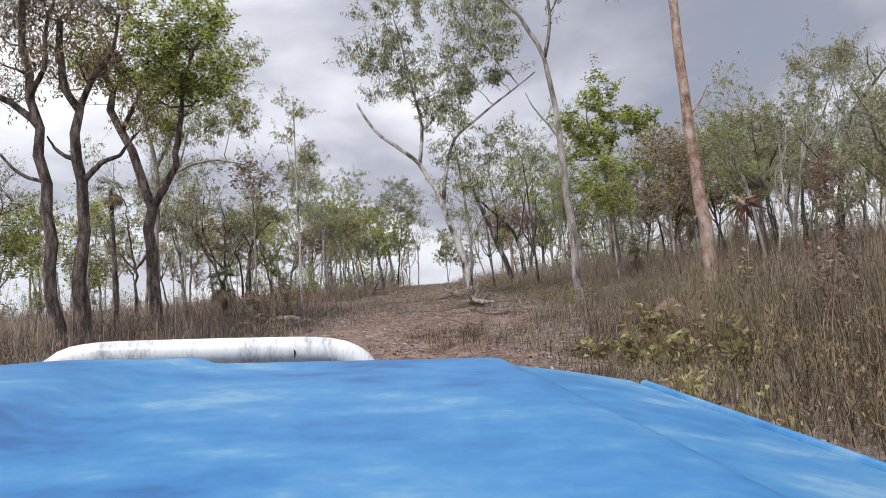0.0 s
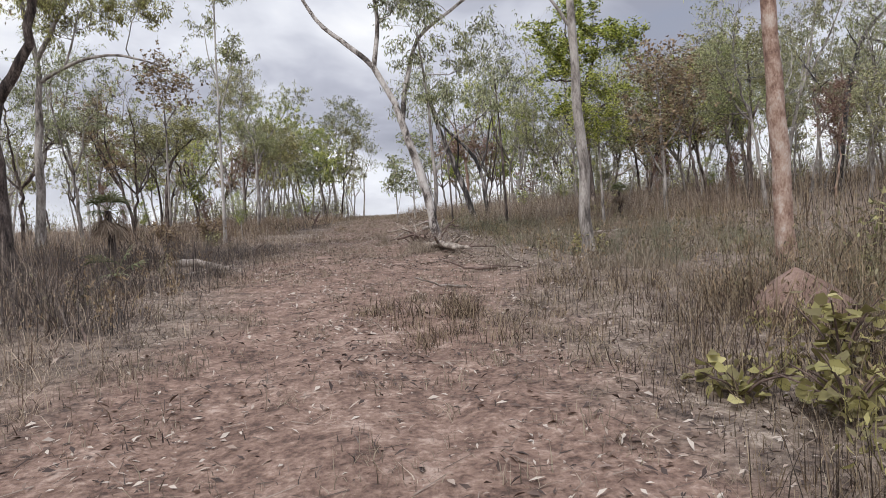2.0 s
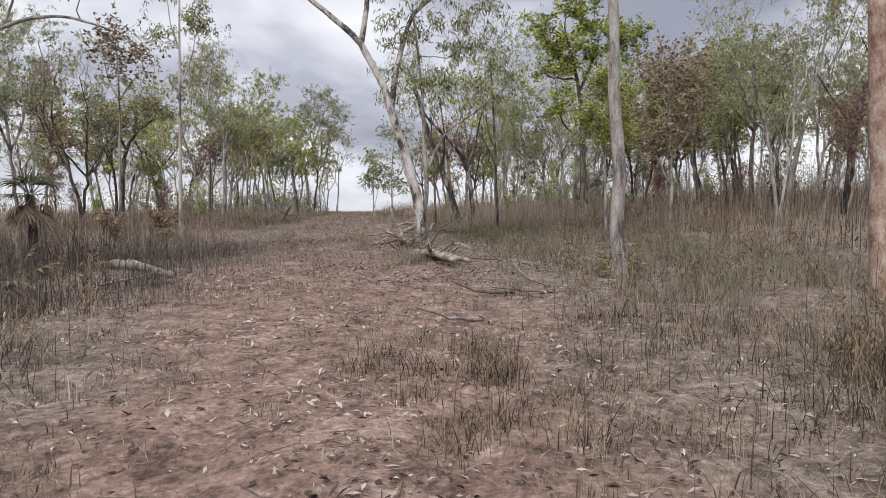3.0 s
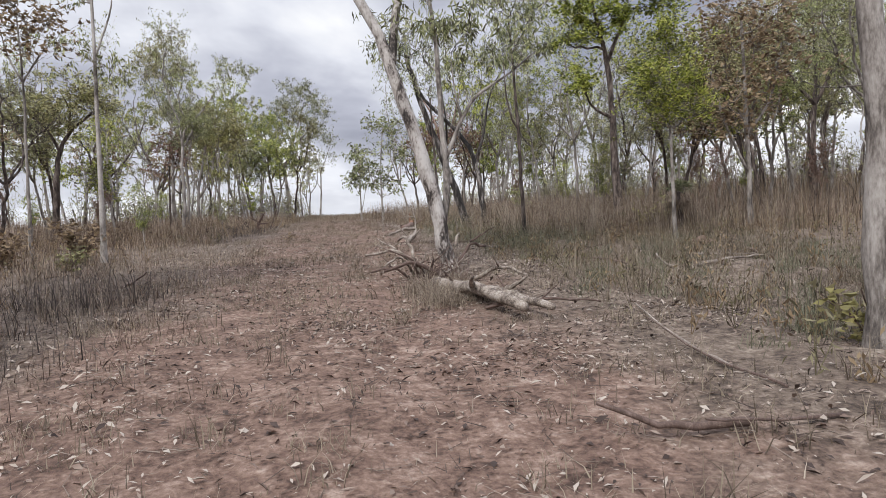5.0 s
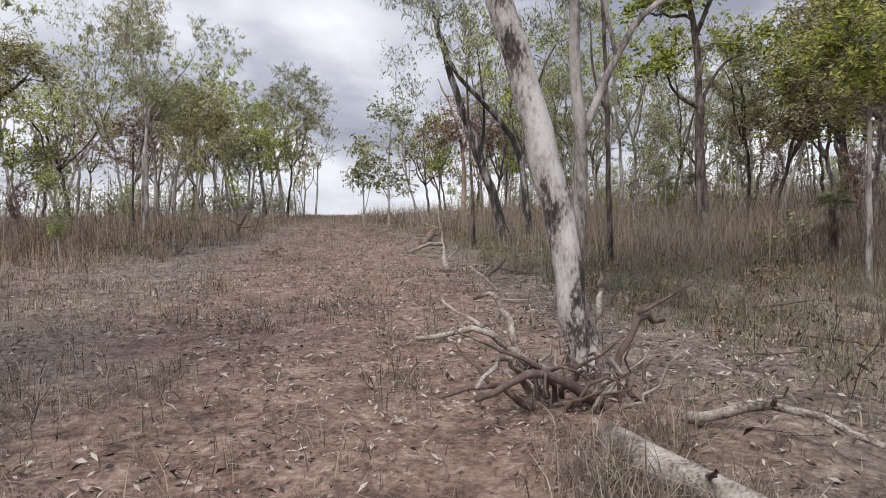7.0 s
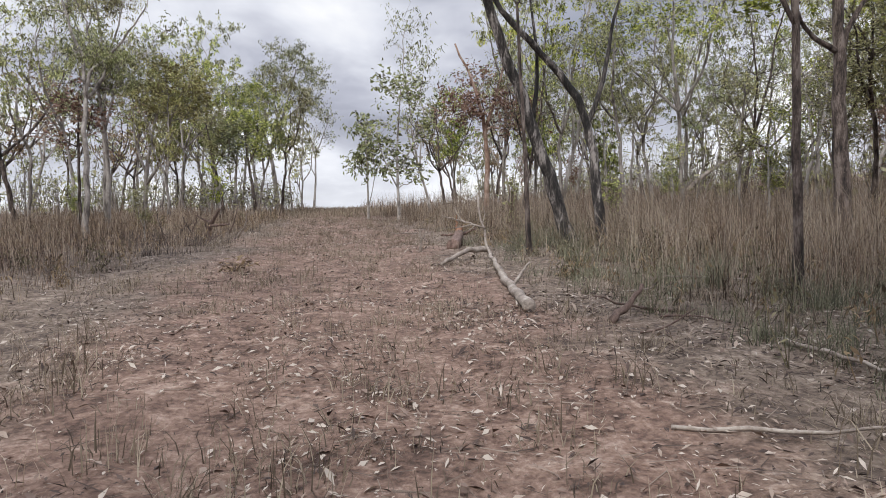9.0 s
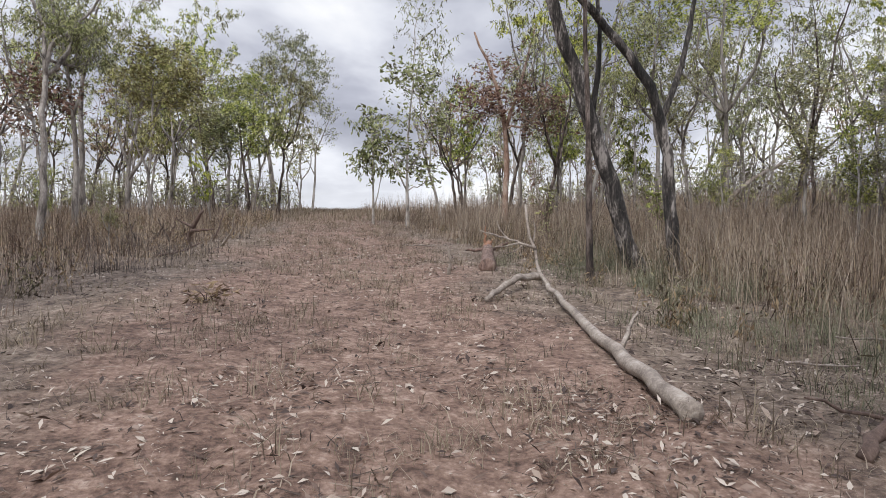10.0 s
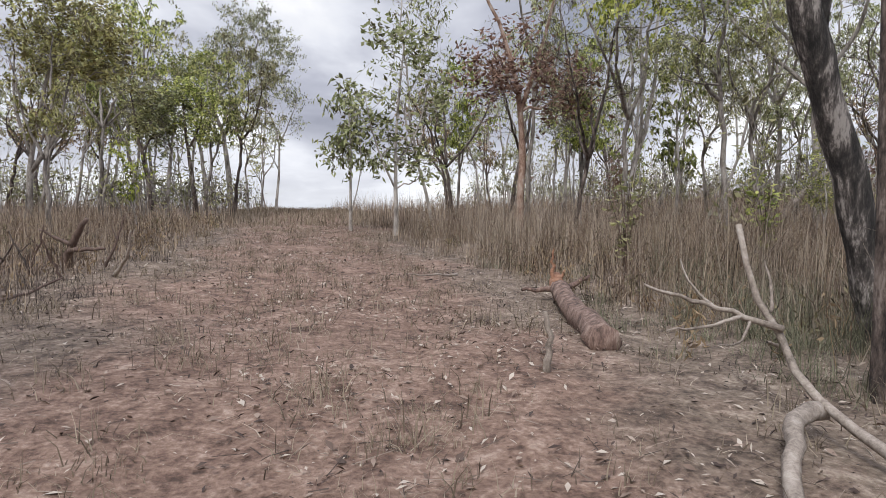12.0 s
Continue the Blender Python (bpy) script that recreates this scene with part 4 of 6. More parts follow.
def species():
    """The kinds of bush tree that fill the woodland, each built once at the origin."""
    kinds = []

    far = []

    def gum(seed, height, leaf, bark, label, size=(0.16, 0.042), kind="lance", clumps=52, leaves=72, stems=2, low=0.4, crown=0.52, clump=0.42, name="tree", thick=1.0, spread=0.2):
        rnd = random.Random(seed)
        trunks, blobs = [], []
        fork = (rnd.uniform(-0.07, 0.07) * height, rnd.uniform(-0.07, 0.07) * height, height * low)
        for k in range(stems):
            a = rnd.uniform(0, 6.28)
            r = height * spread * rnd.uniform(0.4, 1.0) * (0.5 if k == 0 else 1.0)
            h = height * (1.0 if k == 0 else rnd.uniform(0.7, 0.95))
            pts = [(0, 0, -0.2), (fork[0] * 0.5 + rnd.uniform(-0.1, 0.1), fork[1] * 0.5, fork[2] * 0.55), fork] if k == 0 else [fork]
            x, y = fork[0], fork[1]
            bow = (rnd.uniform(-0.05, 0.05) * height, rnd.uniform(-0.05, 0.05) * height)
            wander = 0.032 * height
            for step in range(1, 5):
                u = step / 4
                pts.append((x + r * math.cos(a) * u ** 0.8 + math.sin(3.1 * u) * bow[0] + rnd.uniform(-wander, wander), y + r * math.sin(a) * u ** 0.8 + math.sin(3.1 * u) * bow[1] + rnd.uniform(-wander, wander), fork[2] + (h * 0.92 - fork[2]) * u))
            trunks.append((pts, (0.03 + 0.0085 * height) * thick * (1 if k == 0 else 0.6), 0.018))
            for j, u in enumerate((0.25, 0.5, 0.75, 1.0)):
                z = fork[2] + (h - fork[2]) * u
                if z < height * crown and j < 3:
                    continue
                p = pts[len(pts) - 4 + j]
                for _ in range(2):
                    b = rnd.uniform(0, 6.28)
                    o = height * rnd.uniform(0.03, 0.13)
                    s = height * rnd.uniform(0.045, 0.085)
                    blobs.append((p[0] + o * math.cos(b), p[1] + o * math.sin(b), z + rnd.uniform(-0.05, 0.04) * height, s, s, s * rnd.uniform(0.55, 0.9)))
        kinds.append(grow(trunks, blobs, bark, leaf, clumps, leaves, size, kind, clump, 4, seed, label, sides=6, joints=4, flare=0.25, limb=0.9, name=name, jag=0.16, group="woodland trees"))
        far.append(grow(trunks, blobs, bark, leaf, int(clumps * 0.75), int(leaves * 0.55), (size[0] * 1.3, size[1] * (1.7 if kind == "lance" else 1.35)), "chip", clump, 2, seed + 50, label, sides=5, joints=3, flare=0.25, limb=0.9, name=name, jag=0.16, group="woodland trees"))

    gum(101, 11.5, LEAF_GREY, BARK_GREY, "pale grey gum tree with a thin grey-green crown", low=0.42, crown=0.5, thick=0.85, stems=3)
    gum(102, 10.5, LEAF_GREY, BARK_GREY, "grey gum tree with drooping thin leaves", stems=3, low=0.36, thick=0.85)
    gum(103, 8.5, LEAF_OLIVE, BARK_DARK, "dark-trunked bush tree with olive leaves", (0.15, 0.065), "broad", stems=3, crown=0.4)
    gum(104, 7.5, LEAF_GREEN, BARK_GREY, "leafy green bush tree", (0.15, 0.07), "broad", 56, 66, 3, crown=0.4, low=0.3)
    gum(105, 7.5, LEAF_BROWN, BARK_DARK, "bush tree with dry brown leaves", (0.15, 0.07), "broad", 50, 34, 3, crown=0.4, low=0.3)
    gum(106, 8.5, LEAF_GREY, BARK_DARK, "nearly bare crooked tree with twiggy branches", (0.15, 0.04), "lance", 84, 12, 4, spread=0.3, low=0.3)
    gum(107, 6.0, LEAF_OLIVE, BARK_GREY, "slender young tree with loose leaves", (0.15, 0.06), "broad", 36, 50, 2, crown=0.35, low=0.3, name="sapling", clump=0.36)
    gum(108, 11.0, LEAF_OLIVE, BARK_GREY, "tall olive-crowned gum tree", stems=3, low=0.4, crown=0.4)
    gum(109, 4.5, LEAF_GREEN, BARK_PALE, "small green sapling in the grass", (0.14, 0.065), "broad", 32, 44, 2, crown=0.25, low=0.2, name="sapling", clump=0.32)
    gum(110, 6.0, LEAF_RED, BARK_RED, "small tree with reddish dying leaves", (0.15, 0.075), "broad", 36, 40, 2, crown=0.4)
    gum(111, 9.5, LEAF_GREY, BARK_PALE, "spindly pale tree with sparse leaves", (0.15, 0.04), "lance", 66, 24, 3, low=0.2, spread=0.22, crown=0.4, thick=0.7)
    gum(112, 10.5, LEAF_GREEN, BARK_GREY, "open-limbed tree with tufts of lime-green leaves", (0.15, 0.065), "broad", 46, 72, 4, low=0.36, spread=0.3, crown=0.62, clump=0.45, thick=0.9)
    return kinds + far


KINDS = species()


def woodland():
    rnd = random.Random(5)
    spots = []

    def scatter(n, x0, x1, y0, y1, weights, apart, scale=(0.8, 1.15)):
        tries = made = 0
        while made < n and tries < 4000:
            tries += 1
            x, y = rnd.uniform(x0, x1), rnd.uniform(y0, y1)
            if y > 40 and -3.4 - 0.01 * y < x < (0.2 + 0.035 * (y - 40) if y < 58 else 5.0 + 0.16 * (y - 58)):
                continue
            if abs(x + 0.9) < 4.0 and y < 52 or 2 < x < 11 and 28 < y < 53:
                continue
            if any((x - a) ** 2 + (y - b) ** 2 < apart ** 2 for a, b, *_ in spots):
                continue
            k = rnd.choices(range(len(weights)), weights)[0]
            spots.append((x, y, k, rnd.uniform(*scale)))
            made += 1

    for x, y in ((1.1, 25), (3.84, 18.0), (6.5, 15.3), (-9.6, 16), (-8.85, 20), (-14.3, 32), (10.8, 38.8), (4.97, 32.8), (4.7, 40.2), (5.3, 39.8), (21.3, 34), (19.8, 36), (19.4, 38), (6.2, 56), (2, 56), (0.6, 58), (-13.1, 43.5), (-9.5, 33), (-11.7, 58), (-6.5, 30), (8.1, 29.2), (11.2, 30.5), (-6, 83), (-7.4, 81), (-3.1, 85), (-7.9, 67), (-7.3, 67), (-6, 67), (-10.9, 61), (-9.95, 50), (-9.05, 50)):
        spots.append((x, y, None, 1))
    for x, y, k, sc in ((-8.3, 46, 0, 0.92), (-11.7, 54.7, 0, 0.82), (-13.6, 74.7, 7, 0.8), (14.7, 40.6, 4, 1.0), (18.2, 40.5, 4, 1.1), (24.5, 63.5, 1, 1.1), (15.6, 36.2, 2, 1.0)):
        spots.append((x, y, k, sc))
    dull = (1.8, 2.2, 1.6, 0.6, 0, 1.6, 1, 2, 0.6, 0, 2)
    mixed = (1.8, 2.2, 1.6, 0.6, 0.9, 1.6, 1, 2, 0.6, 0.4, 2)
    for x, y, k, sc in ((-9.6, 86, 7, 1.4), (-12.5, 83, 0, 1.3), (-4.6, 92, 10, 1.3), (-6.6, 73, 3, 1.1), (-9.0, 73, 7, 1.0), (-5.2, 76, 2, 1.15), (-10.4, 76, 3, 1.25), (-13, 68, 7, 0.95), (-4.6, 79.5, 7, 0.85), (-8.4, 56, 6, 1.0), (-14.5, 47, 2, 0.9), (-17, 52, 7, 0.9)):
        spots.append((x, y, k, sc))
    scatter(9, -28, -8.5, 74, 95, (2.4, 3, 1.2, 0.4, 0.3, 1.2, 0.6, 2.2, 0, 0, 2), 1.9, (1.05, 1.4))
    scatter(5, -20, -11.5, 46, 70, (1.0, 1.6, 1.6, 0.8, 1.0, 1.4, 1.4, 1.4, 0.5, 0.9, 2.4), 1.9, (0.8, 1.12))
    scatter(20, -50, -13, 24, 100, mixed, 3.0)
    scatter(10, -20, -10.5, 19, 46, (0, 0.6, 1, 1, 0.8, 2, 2, 0, 1, 0, 2), 2.2, (0.7, 1.0))
    scatter(13, 7.0, 24, 43, 66, dull, 2.1, (0.75, 1.1))
    scatter(26, 14, 55, 28, 105, mixed, 2.8)
    scatter(12, 12, 30, 15, 34, (0.6, 1.5, 2, 1, 2.2, 2.2, 1, 1, 0.8, 0.4, 1.5), 2.5, (0.7, 1.0))
    scatter(12, 2.6, 18, 64, 100, mixed, 2.3)
    scatter(8, -50, 50, 100, 125, (3, 2, 1, 0.5, 0, 1, 0, 2, 0, 0, 2), 4.0)
    scatter(14, 6.5, 22, 30, 62, (0, 0, 0, 0, 0, 0, 2, 0, 2, 1, 0), 1.8, (0.3, 0.65))
    scatter(10, -18, -6, 24, 62, (0, 0, 0, 0, 0, 0, 2, 0, 2, 1, 0), 1.8, (0.3, 0.6))
    for x, y, k, sc in ((4.4, 62, 10, 0.85), (5.0, 60.5, 5, 0.85), (8.6, 62, 1, 1.05)):
        spots.append((x, y, k, sc))
    scatter(9, -36, -11, 21, 48, (1.5, 2, 1.5, 1.2, 0.6, 2, 1, 1.5, 0.5, 0, 2), 2.2, (0.95, 1.2))
    scatter(6, 14, 32, 25, 44, mixed, 2.2, (0.75, 1.0))
    bare = (0.5, 1.5, 1, 0.6, 0.5, 3, 1, 1, 0, 0.3, 3)
    scatter(13, 7, 40, 46, 80, bare, 1.8, (0.85, 1.15))
    scatter(6, 15, 34, 29, 46, (0.5, 1.4, 1.6, 1.5, 1.3, 2.0, 1, 1, 0.5, 0.3, 1), 2.0, (0.8, 1.05))
    scatter(8, -45, -12, 45, 80, bare, 2.0, (0.9, 1.2))
    for x, y, k, sc in ((9.8, 55, 11, 1.0), (13.6, 51, 11, 1.08), (17.2, 57, 11, 1.1), (12.2, 60, 7, 1.1), (21, 52, 11, 1.0), (-11, 70, 11, 1.0), (-16, 60, 11, 0.95)):
        spots.append((x, y, k, sc))
    scatter(16, 10, 34, 40, 66, dull, 1.6, (0.85, 1.15))
    scatter(7, 16, 30, 26, 40, (0.5, 1, 2, 1.5, 1.6, 2, 1, 1.5, 0.5, 0.3, 1), 1.7, (0.8, 1.05))
    first = set()
    for x, y, k, s in spots:
        if k is None:
            continue
        if math.hypot(x, y - 25) > 31:
            k += len(KINDS) // 2
        m = pose(x, y, float(land(x, y)), 0, 0, rnd.uniform(0, 360)) @ Matrix.Diagonal((s, s, s * rnd.uniform(0.92, 1.1), 1))
        if k in first:
            copy_thing(KINDS[k], m)
        else:
            first.add(k)
            KINDS[k].matrix_basis = m
    for k, t in enumerate(KINDS):
        if k not in first:
            t.matrix_basis = pose(-24 - 2.3 * k, 104 + k % 3, float(land(-24 - 2.3 * k, 104)))


woodland()


def far_thicket():
    """Low twiggy growth that closes the view between the far trunks."""
    rng = np.random.default_rng(71)
    np.random.seed(71)
    stems, leafage = Shape(), Shape()
    for k in range(730):
        right = k % 5 > 1 or 440 < k < 640
        x = rng.uniform(9, 75) if right else rng.uniform(-75, -13)
        y = rng.uniform(46, 118) if abs(x) < 34 else rng.uniform(20, 118)
        if k % 4 == 0 and not right or k >= 640:
            x, y = rng.uniform(-24, -4.8), rng.uniform(62, 100)
        if right and k < 640 and x < 4 + 0.1 * y:
            x = 4 + 0.1 * y + rng.uniform(0, 20)
        base = np.array([x, y, float(land(x, y)) - 0.1])
        h = rng.uniform(1.8, 5.5) * (0.75 if k >= 640 else 1.0)
        for _ in range(int(rng.integers(2, 5))):
            a, r = rng.uniform(0, 6.28), h * rng.uniform(0.05, 0.3)
            tip = base + (r * math.cos(a), r * math.sin(a), h * rng.uniform(0.6, 1.0))
            mid = base + (tip - base) * 0.5 + rng.normal(0, 0.06 * h, 3) * (1, 1, 0.2)
            stems.tube([base, mid, tip], [0.03, 0.02, 0.008], 3)
            for _ in range(3):
                e = mid + (tip - mid) * rng.uniform(0, 1) + rng.normal(0, 0.16 * h, 3)
                stems.tube([mid, e], [0.012, 0.005], 3)
            pos = mid + (tip - mid) * rng.uniform(-0.3, 1.15, (12, 1)) + rng.normal(0, 0.10 * h, (12, 3))
            leaf_cloud(leafage, pos, (0.34, 0.12), "lance" if k % 2 else "broad")
    tagged(part("far_thicket_stems", stems, BARK_GREY), "thin grey stems of far bush thicket", "thicket", kind="stuff")
    tagged(part("far_thicket_leaves", leafage, LEAF_OLIVE, smooth=False), "dull olive leaves of far bush thicket", "thicket", kind="stuff")


far_thicket()

# ---- grass ----


def blades(shape, x, y, height, width, lean=0.35, seed=1, segs=3):
    """One bent tapering stem at each place."""
    rng = np.random.default_rng(seed)
    n = len(x)
    base = np.stack([x, y, land(x, y) - 0.03], 1)
    a = rng.uniform(0, 2 * math.pi, n)
    out = np.stack([np.cos(a), np.sin(a), np.zeros(n)], 1)
    b = rng.uniform(0, 2 * math.pi, n)
    w = np.stack([np.cos(b), np.sin(b), np.zeros(n)], 1)
    l = np.abs(rng.normal(0, lean, n))
    rows = []
    for k in range(segs):
        u = k / segs
        c = base + np.stack([np.zeros(n), np.zeros(n), height * u * (1 - 0.25 * l * u)], 1) + out * (height * l * u * u)[:, None]
        ww = w * (width * (1 - 0.75 * u) * 0.5)[:, None]
        rows += [c - ww, c + ww]
    rows.append(base + np.stack([np.zeros(n), np.zeros(n), height * (1 - 0.25 * l)], 1) + out * (height * l)[:, None])
    v = np.stack(rows, 1)
    m = v.shape[1]
    start = (np.arange(n) * m)[:, None]
    quads = np.concatenate([start + np.array([2 * k, 2 * k + 1, 2 * k + 3, 2 * k + 2]) for k in range(segs - 1)])
    tris = start + np.array([2 * segs - 2, 2 * segs - 1, 2 * segs])
    count = shape.count
    shape.verts.append(v.reshape(-1, 3))
    shape.faces += [quads + count, tris + count]
    shape.count += n * m


def patchy(x, y, seed, scale=0.6):
    """A smooth field between 0 and 1 that bunches plants together."""
    s = seed * 1.7
    return 0.5 + 0.25 * (np.sin(scale * 2.1 * x + s) * np.cos(scale * 1.7 * y - s) + np.sin(scale * (1.3 * x + 1.9 * y) + 2 * s) * np.cos(scale * (2.7 * x - y) + s))


def field(name, n, x0, x1, y0, y1, height, width, mat, label, seed, inside, bunch=0.5, lean=0.3, tufts=0, tuft_r=0.12, segs=3, fade=1.5, thin=0.0):
    """inside gives the metres by which a place lies within the stand; stems shorten towards its edge."""
    rng = np.random.default_rng(seed)
    n0 = tufts or n
    x, y = rng.uniform(x0, x1, n0), rng.uniform(y0, y1, n0)
    d = inside(x, y) + rng.normal(0, 0.35, n0)
    ok = (d > 0) & (patchy(x, y, seed) > bunch * rng.uniform(0.2, 1.2, n0))
    if thin:
        ok &= rng.uniform(0, 1, n0) < np.minimum(np.minimum(x1 - x, y - y0), y1 - y + 2) / thin
    x, y, d = x[ok], y[ok], d[ok]
    hs = (0.62 + 0.4 * patchy(x, y, seed + 3, 0.9) + 0.4 * patchy(x, y, seed + 5, 0.17)) * np.clip(0.4 + 0.6 * d / fade, 0.3, 1)
    if tufts:
        hs = hs * rng.uniform(0.4, 1.2, len(x))
        i = rng.integers(0, len(x), n)
        x, y, hs = x[i] + rng.normal(0, tuft_r, n), y[i] + rng.normal(0, tuft_r, n), hs[i]
    h = (height[0] + (height[1] - height[0]) * rng.uniform(0, 1, len(x)) ** 1.3) * hs
    w = rng.uniform(width[0], width[1], len(x))
    s = Shape()
    blades(s, x, y, h, w, lean, seed, segs)
    tagged(part(name, s, mat, smooth=False), label, "grass", kind="stuff")


def right_edge(y):
    return np.interp(y, [0, 8, 13, 15, 30, 33, 40, 46, 56, 90], [2.6, 2.9, 3.6, 8.5, 8.5, 3.9, 3.9, 2.6, 1.6, 1.2])


def left_edge(y):
    return np.interp(y, [0, 14, 22, 30, 45, 60, 75], [-3.6, -4.0, -5.5, -6.5, -4.6, -4.0, -3.4])


def grass_all():
    tall = "tall dry brown spear grass standing beside the track"

    def right(x, y):
        return x - right_edge(y)

    def left(x, y):
        return left_edge(y) - x

    def far_right(x, y):
        return np.minimum(right(x, y), x - 9)

    def far_left(x, y):
        return np.where((x < -17) | (y > 58), left(x, y), -1)

    def between(x, y):
        return np.minimum(np.minimum(right_edge(y) + 1.0 - x, x - left_edge(y) + 1.2), np.where(y > 22, 1, np.abs(x + 0.9) - 1.2))

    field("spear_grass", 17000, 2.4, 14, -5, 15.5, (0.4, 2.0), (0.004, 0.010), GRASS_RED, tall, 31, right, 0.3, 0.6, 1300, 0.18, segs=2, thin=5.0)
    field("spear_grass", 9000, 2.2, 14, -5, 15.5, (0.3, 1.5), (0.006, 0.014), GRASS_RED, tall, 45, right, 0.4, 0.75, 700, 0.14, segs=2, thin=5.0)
    field("spear_grass", 3000, 2.2, 14, -5, 15.5, (0.3, 1.2), (0.008, 0.018), GRASS_GREEN, "half-green grass blades among dry spear grass", 46, right, 0.5, 0.7, 220, 0.12, segs=2, thin=5.0)
    field("spear_grass", 40000, 1, 16, 29, 62, (0.25, 1.75), (0.005, 0.011), GRASS_TALL, tall, 32, right, 0.3, 0.42, 3600, 0.2, segs=2)
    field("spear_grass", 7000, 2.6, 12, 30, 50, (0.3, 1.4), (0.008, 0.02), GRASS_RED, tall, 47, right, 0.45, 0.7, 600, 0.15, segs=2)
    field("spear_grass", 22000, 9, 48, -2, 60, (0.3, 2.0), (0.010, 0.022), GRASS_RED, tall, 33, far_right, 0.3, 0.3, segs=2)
    field("spear_grass", 22000, 1, 60, 60, 110, (0.4, 1.7), (0.014, 0.026), GRASS_TALL, tall, 34, right, 0.25, 0.2, segs=2)
    dry = "dry grey-brown grass thick under the trees"
    field("dry_grass", 26000, -18, -3.0, 2, 60, (0.25, 1.25), (0.006, 0.015), GRASS_TALL, dry, 35, left, 0.4, 0.45, 3600, 0.2, segs=2)
    field("dry_grass", 24000, -65, -3, 20, 112, (0.3, 1.4), (0.014, 0.026), GRASS_TALL, dry, 36, far_left, 0.2, 0.25, segs=2)
    field("dry_grass", 22000, -15, -3.6, 34, 64, (0.3, 1.15), (0.006, 0.014), GRASS_TALL, "pale dry grass thick beside the track", 52, left, 0.25, 0.5, 2600, 0.22, segs=2)
    low = "short dry tufted grass among leaf litter"
    field("grass_tufts", 46000, -8, 11.5, 1.5, 62, (0.06, 0.42), (0.006, 0.013), GRASS_LOW, low, 37, between, 0.5, 0.95, 3000, 0.13, 2)
    field("grass_tufts", 24000, -3.6, 2.2, 3, 62, (0.05, 0.30), (0.005, 0.011), GRASS_LOW, low, 38, lambda x, y: 2.6 - np.abs(x + 0.9), 0.6, 1.0, 1300, 0.10, 2)
    field("grass_tufts", 16000, 2.2, 10, 13, 33, (0.15, 0.75), (0.006, 0.013), GRASS_LOW, low, 41, lambda x, y: x - 2.4, 0.5, 0.85, 560, 0.14, 2)
    brush = "knee-high dry brush at the track edge"
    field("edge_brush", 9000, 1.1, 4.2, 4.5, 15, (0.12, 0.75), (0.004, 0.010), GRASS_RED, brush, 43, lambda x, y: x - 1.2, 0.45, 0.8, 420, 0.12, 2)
    field("edge_brush", 11000, -6.5, -2.4, 6, 32, (0.10, 0.6), (0.004, 0.010), GRASS_TALL, brush, 44, lambda x, y: -2.6 - x, 0.5, 0.85, 620, 0.12, 2)
    scrub = "dark burnt scrub stems under the trees"
    field("dark_scrub", 10000, -10.5, -3.0, 12.5, 25, (0.2, 1.25), (0.006, 0.015), GRASS_BURNT, scrub, 48, lambda x, y: -3.4 - x, 0.45, 0.6, 560, 0.2, segs=2)
    field("dark_scrub", 2600, -7.5, -3.7, 40, 50, (0.15, 0.7), (0.006, 0.013), GRASS_BURNT, scrub, 53, lambda x, y: -3.7 - x, 0.5, 0.5, 130, 0.16)
    field("green_tussocks", 9000, 2.3, 6, 29, 45, (0.25, 0.85), (0.005, 0.011), GRASS_GREEN, "half-green grass tussocks beside the fallen branch", 56, lambda x, y: x - 2.4, 0.4, 0.85, 170, 0.11, segs=2)
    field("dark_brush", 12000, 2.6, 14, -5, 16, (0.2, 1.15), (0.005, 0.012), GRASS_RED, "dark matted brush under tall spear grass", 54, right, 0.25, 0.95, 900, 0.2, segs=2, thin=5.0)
    field("dark_brush", 5000, 3.0, 14, -5, 16, (0.2, 0.9), (0.006, 0.014), GRASS_BURNT, "dark matted brush under tall spear grass", 55, right, 0.35, 0.9, 420, 0.2, segs=2, thin=5.0)
    field("straw_grass", 15000, 2.2, 13, 29, 56, (0.4, 1.95), (0.007, 0.016), GRASS_STRAW, "pale straw stems above brown spear grass", 49, right, 0.35, 0.55, 1100, 0.2, segs=2)
    field("straw_grass", 5200, 2.6, 14, -5, 15, (0.4, 1.8), (0.004, 0.010), GRASS_STRAW, "pale straw stems above brown spear grass", 50, right, 0.4, 0.7, 420, 0.15, segs=2, thin=5.0)
    field("green_grass_tufts", 15000, 2.4, 10, 16, 48, (0.12, 0.55), (0.006, 0.012), GRASS_GREEN, "greenish half-dry grass tufts", 39, lambda x, y: np.minimum(right_edge(y) + 1.2 - x, x - 2.4), 0.5, 0.8, 520, 0.13, segs=2)
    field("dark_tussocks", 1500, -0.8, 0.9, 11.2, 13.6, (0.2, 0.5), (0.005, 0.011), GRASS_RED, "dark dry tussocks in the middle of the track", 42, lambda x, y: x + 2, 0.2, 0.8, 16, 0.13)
    stubble = "trodden stubble of dry grass on the track"
    field("stubble", 20000, -6.5, 6.5, 3, 60, (0.03, 0.17), (0.007, 0.014), GRASS_STRAW, stubble, 57, lambda x, y: 7 - np.abs(x), 0.45, 1.3, 2400, 0.09, 2)
    field("stubble", 16000, -6.5, 6.5, 3, 60, (0.03, 0.15), (0.007, 0.014), GRASS_BURNT, stubble, 58, lambda x, y: 7 - np.abs(x), 0.45, 1.2, 1900, 0.10, 2)
    field("crest_grass", 14000, -6, 3, 60, 112, (0.1, 0.45), (0.02, 0.035), GRASS_LOW, "short dry grass on the crest of the rise", 40, lambda x, y: 5 - np.abs(x + 0.9), 0.2, 0.4, segs=2)


grass_all()


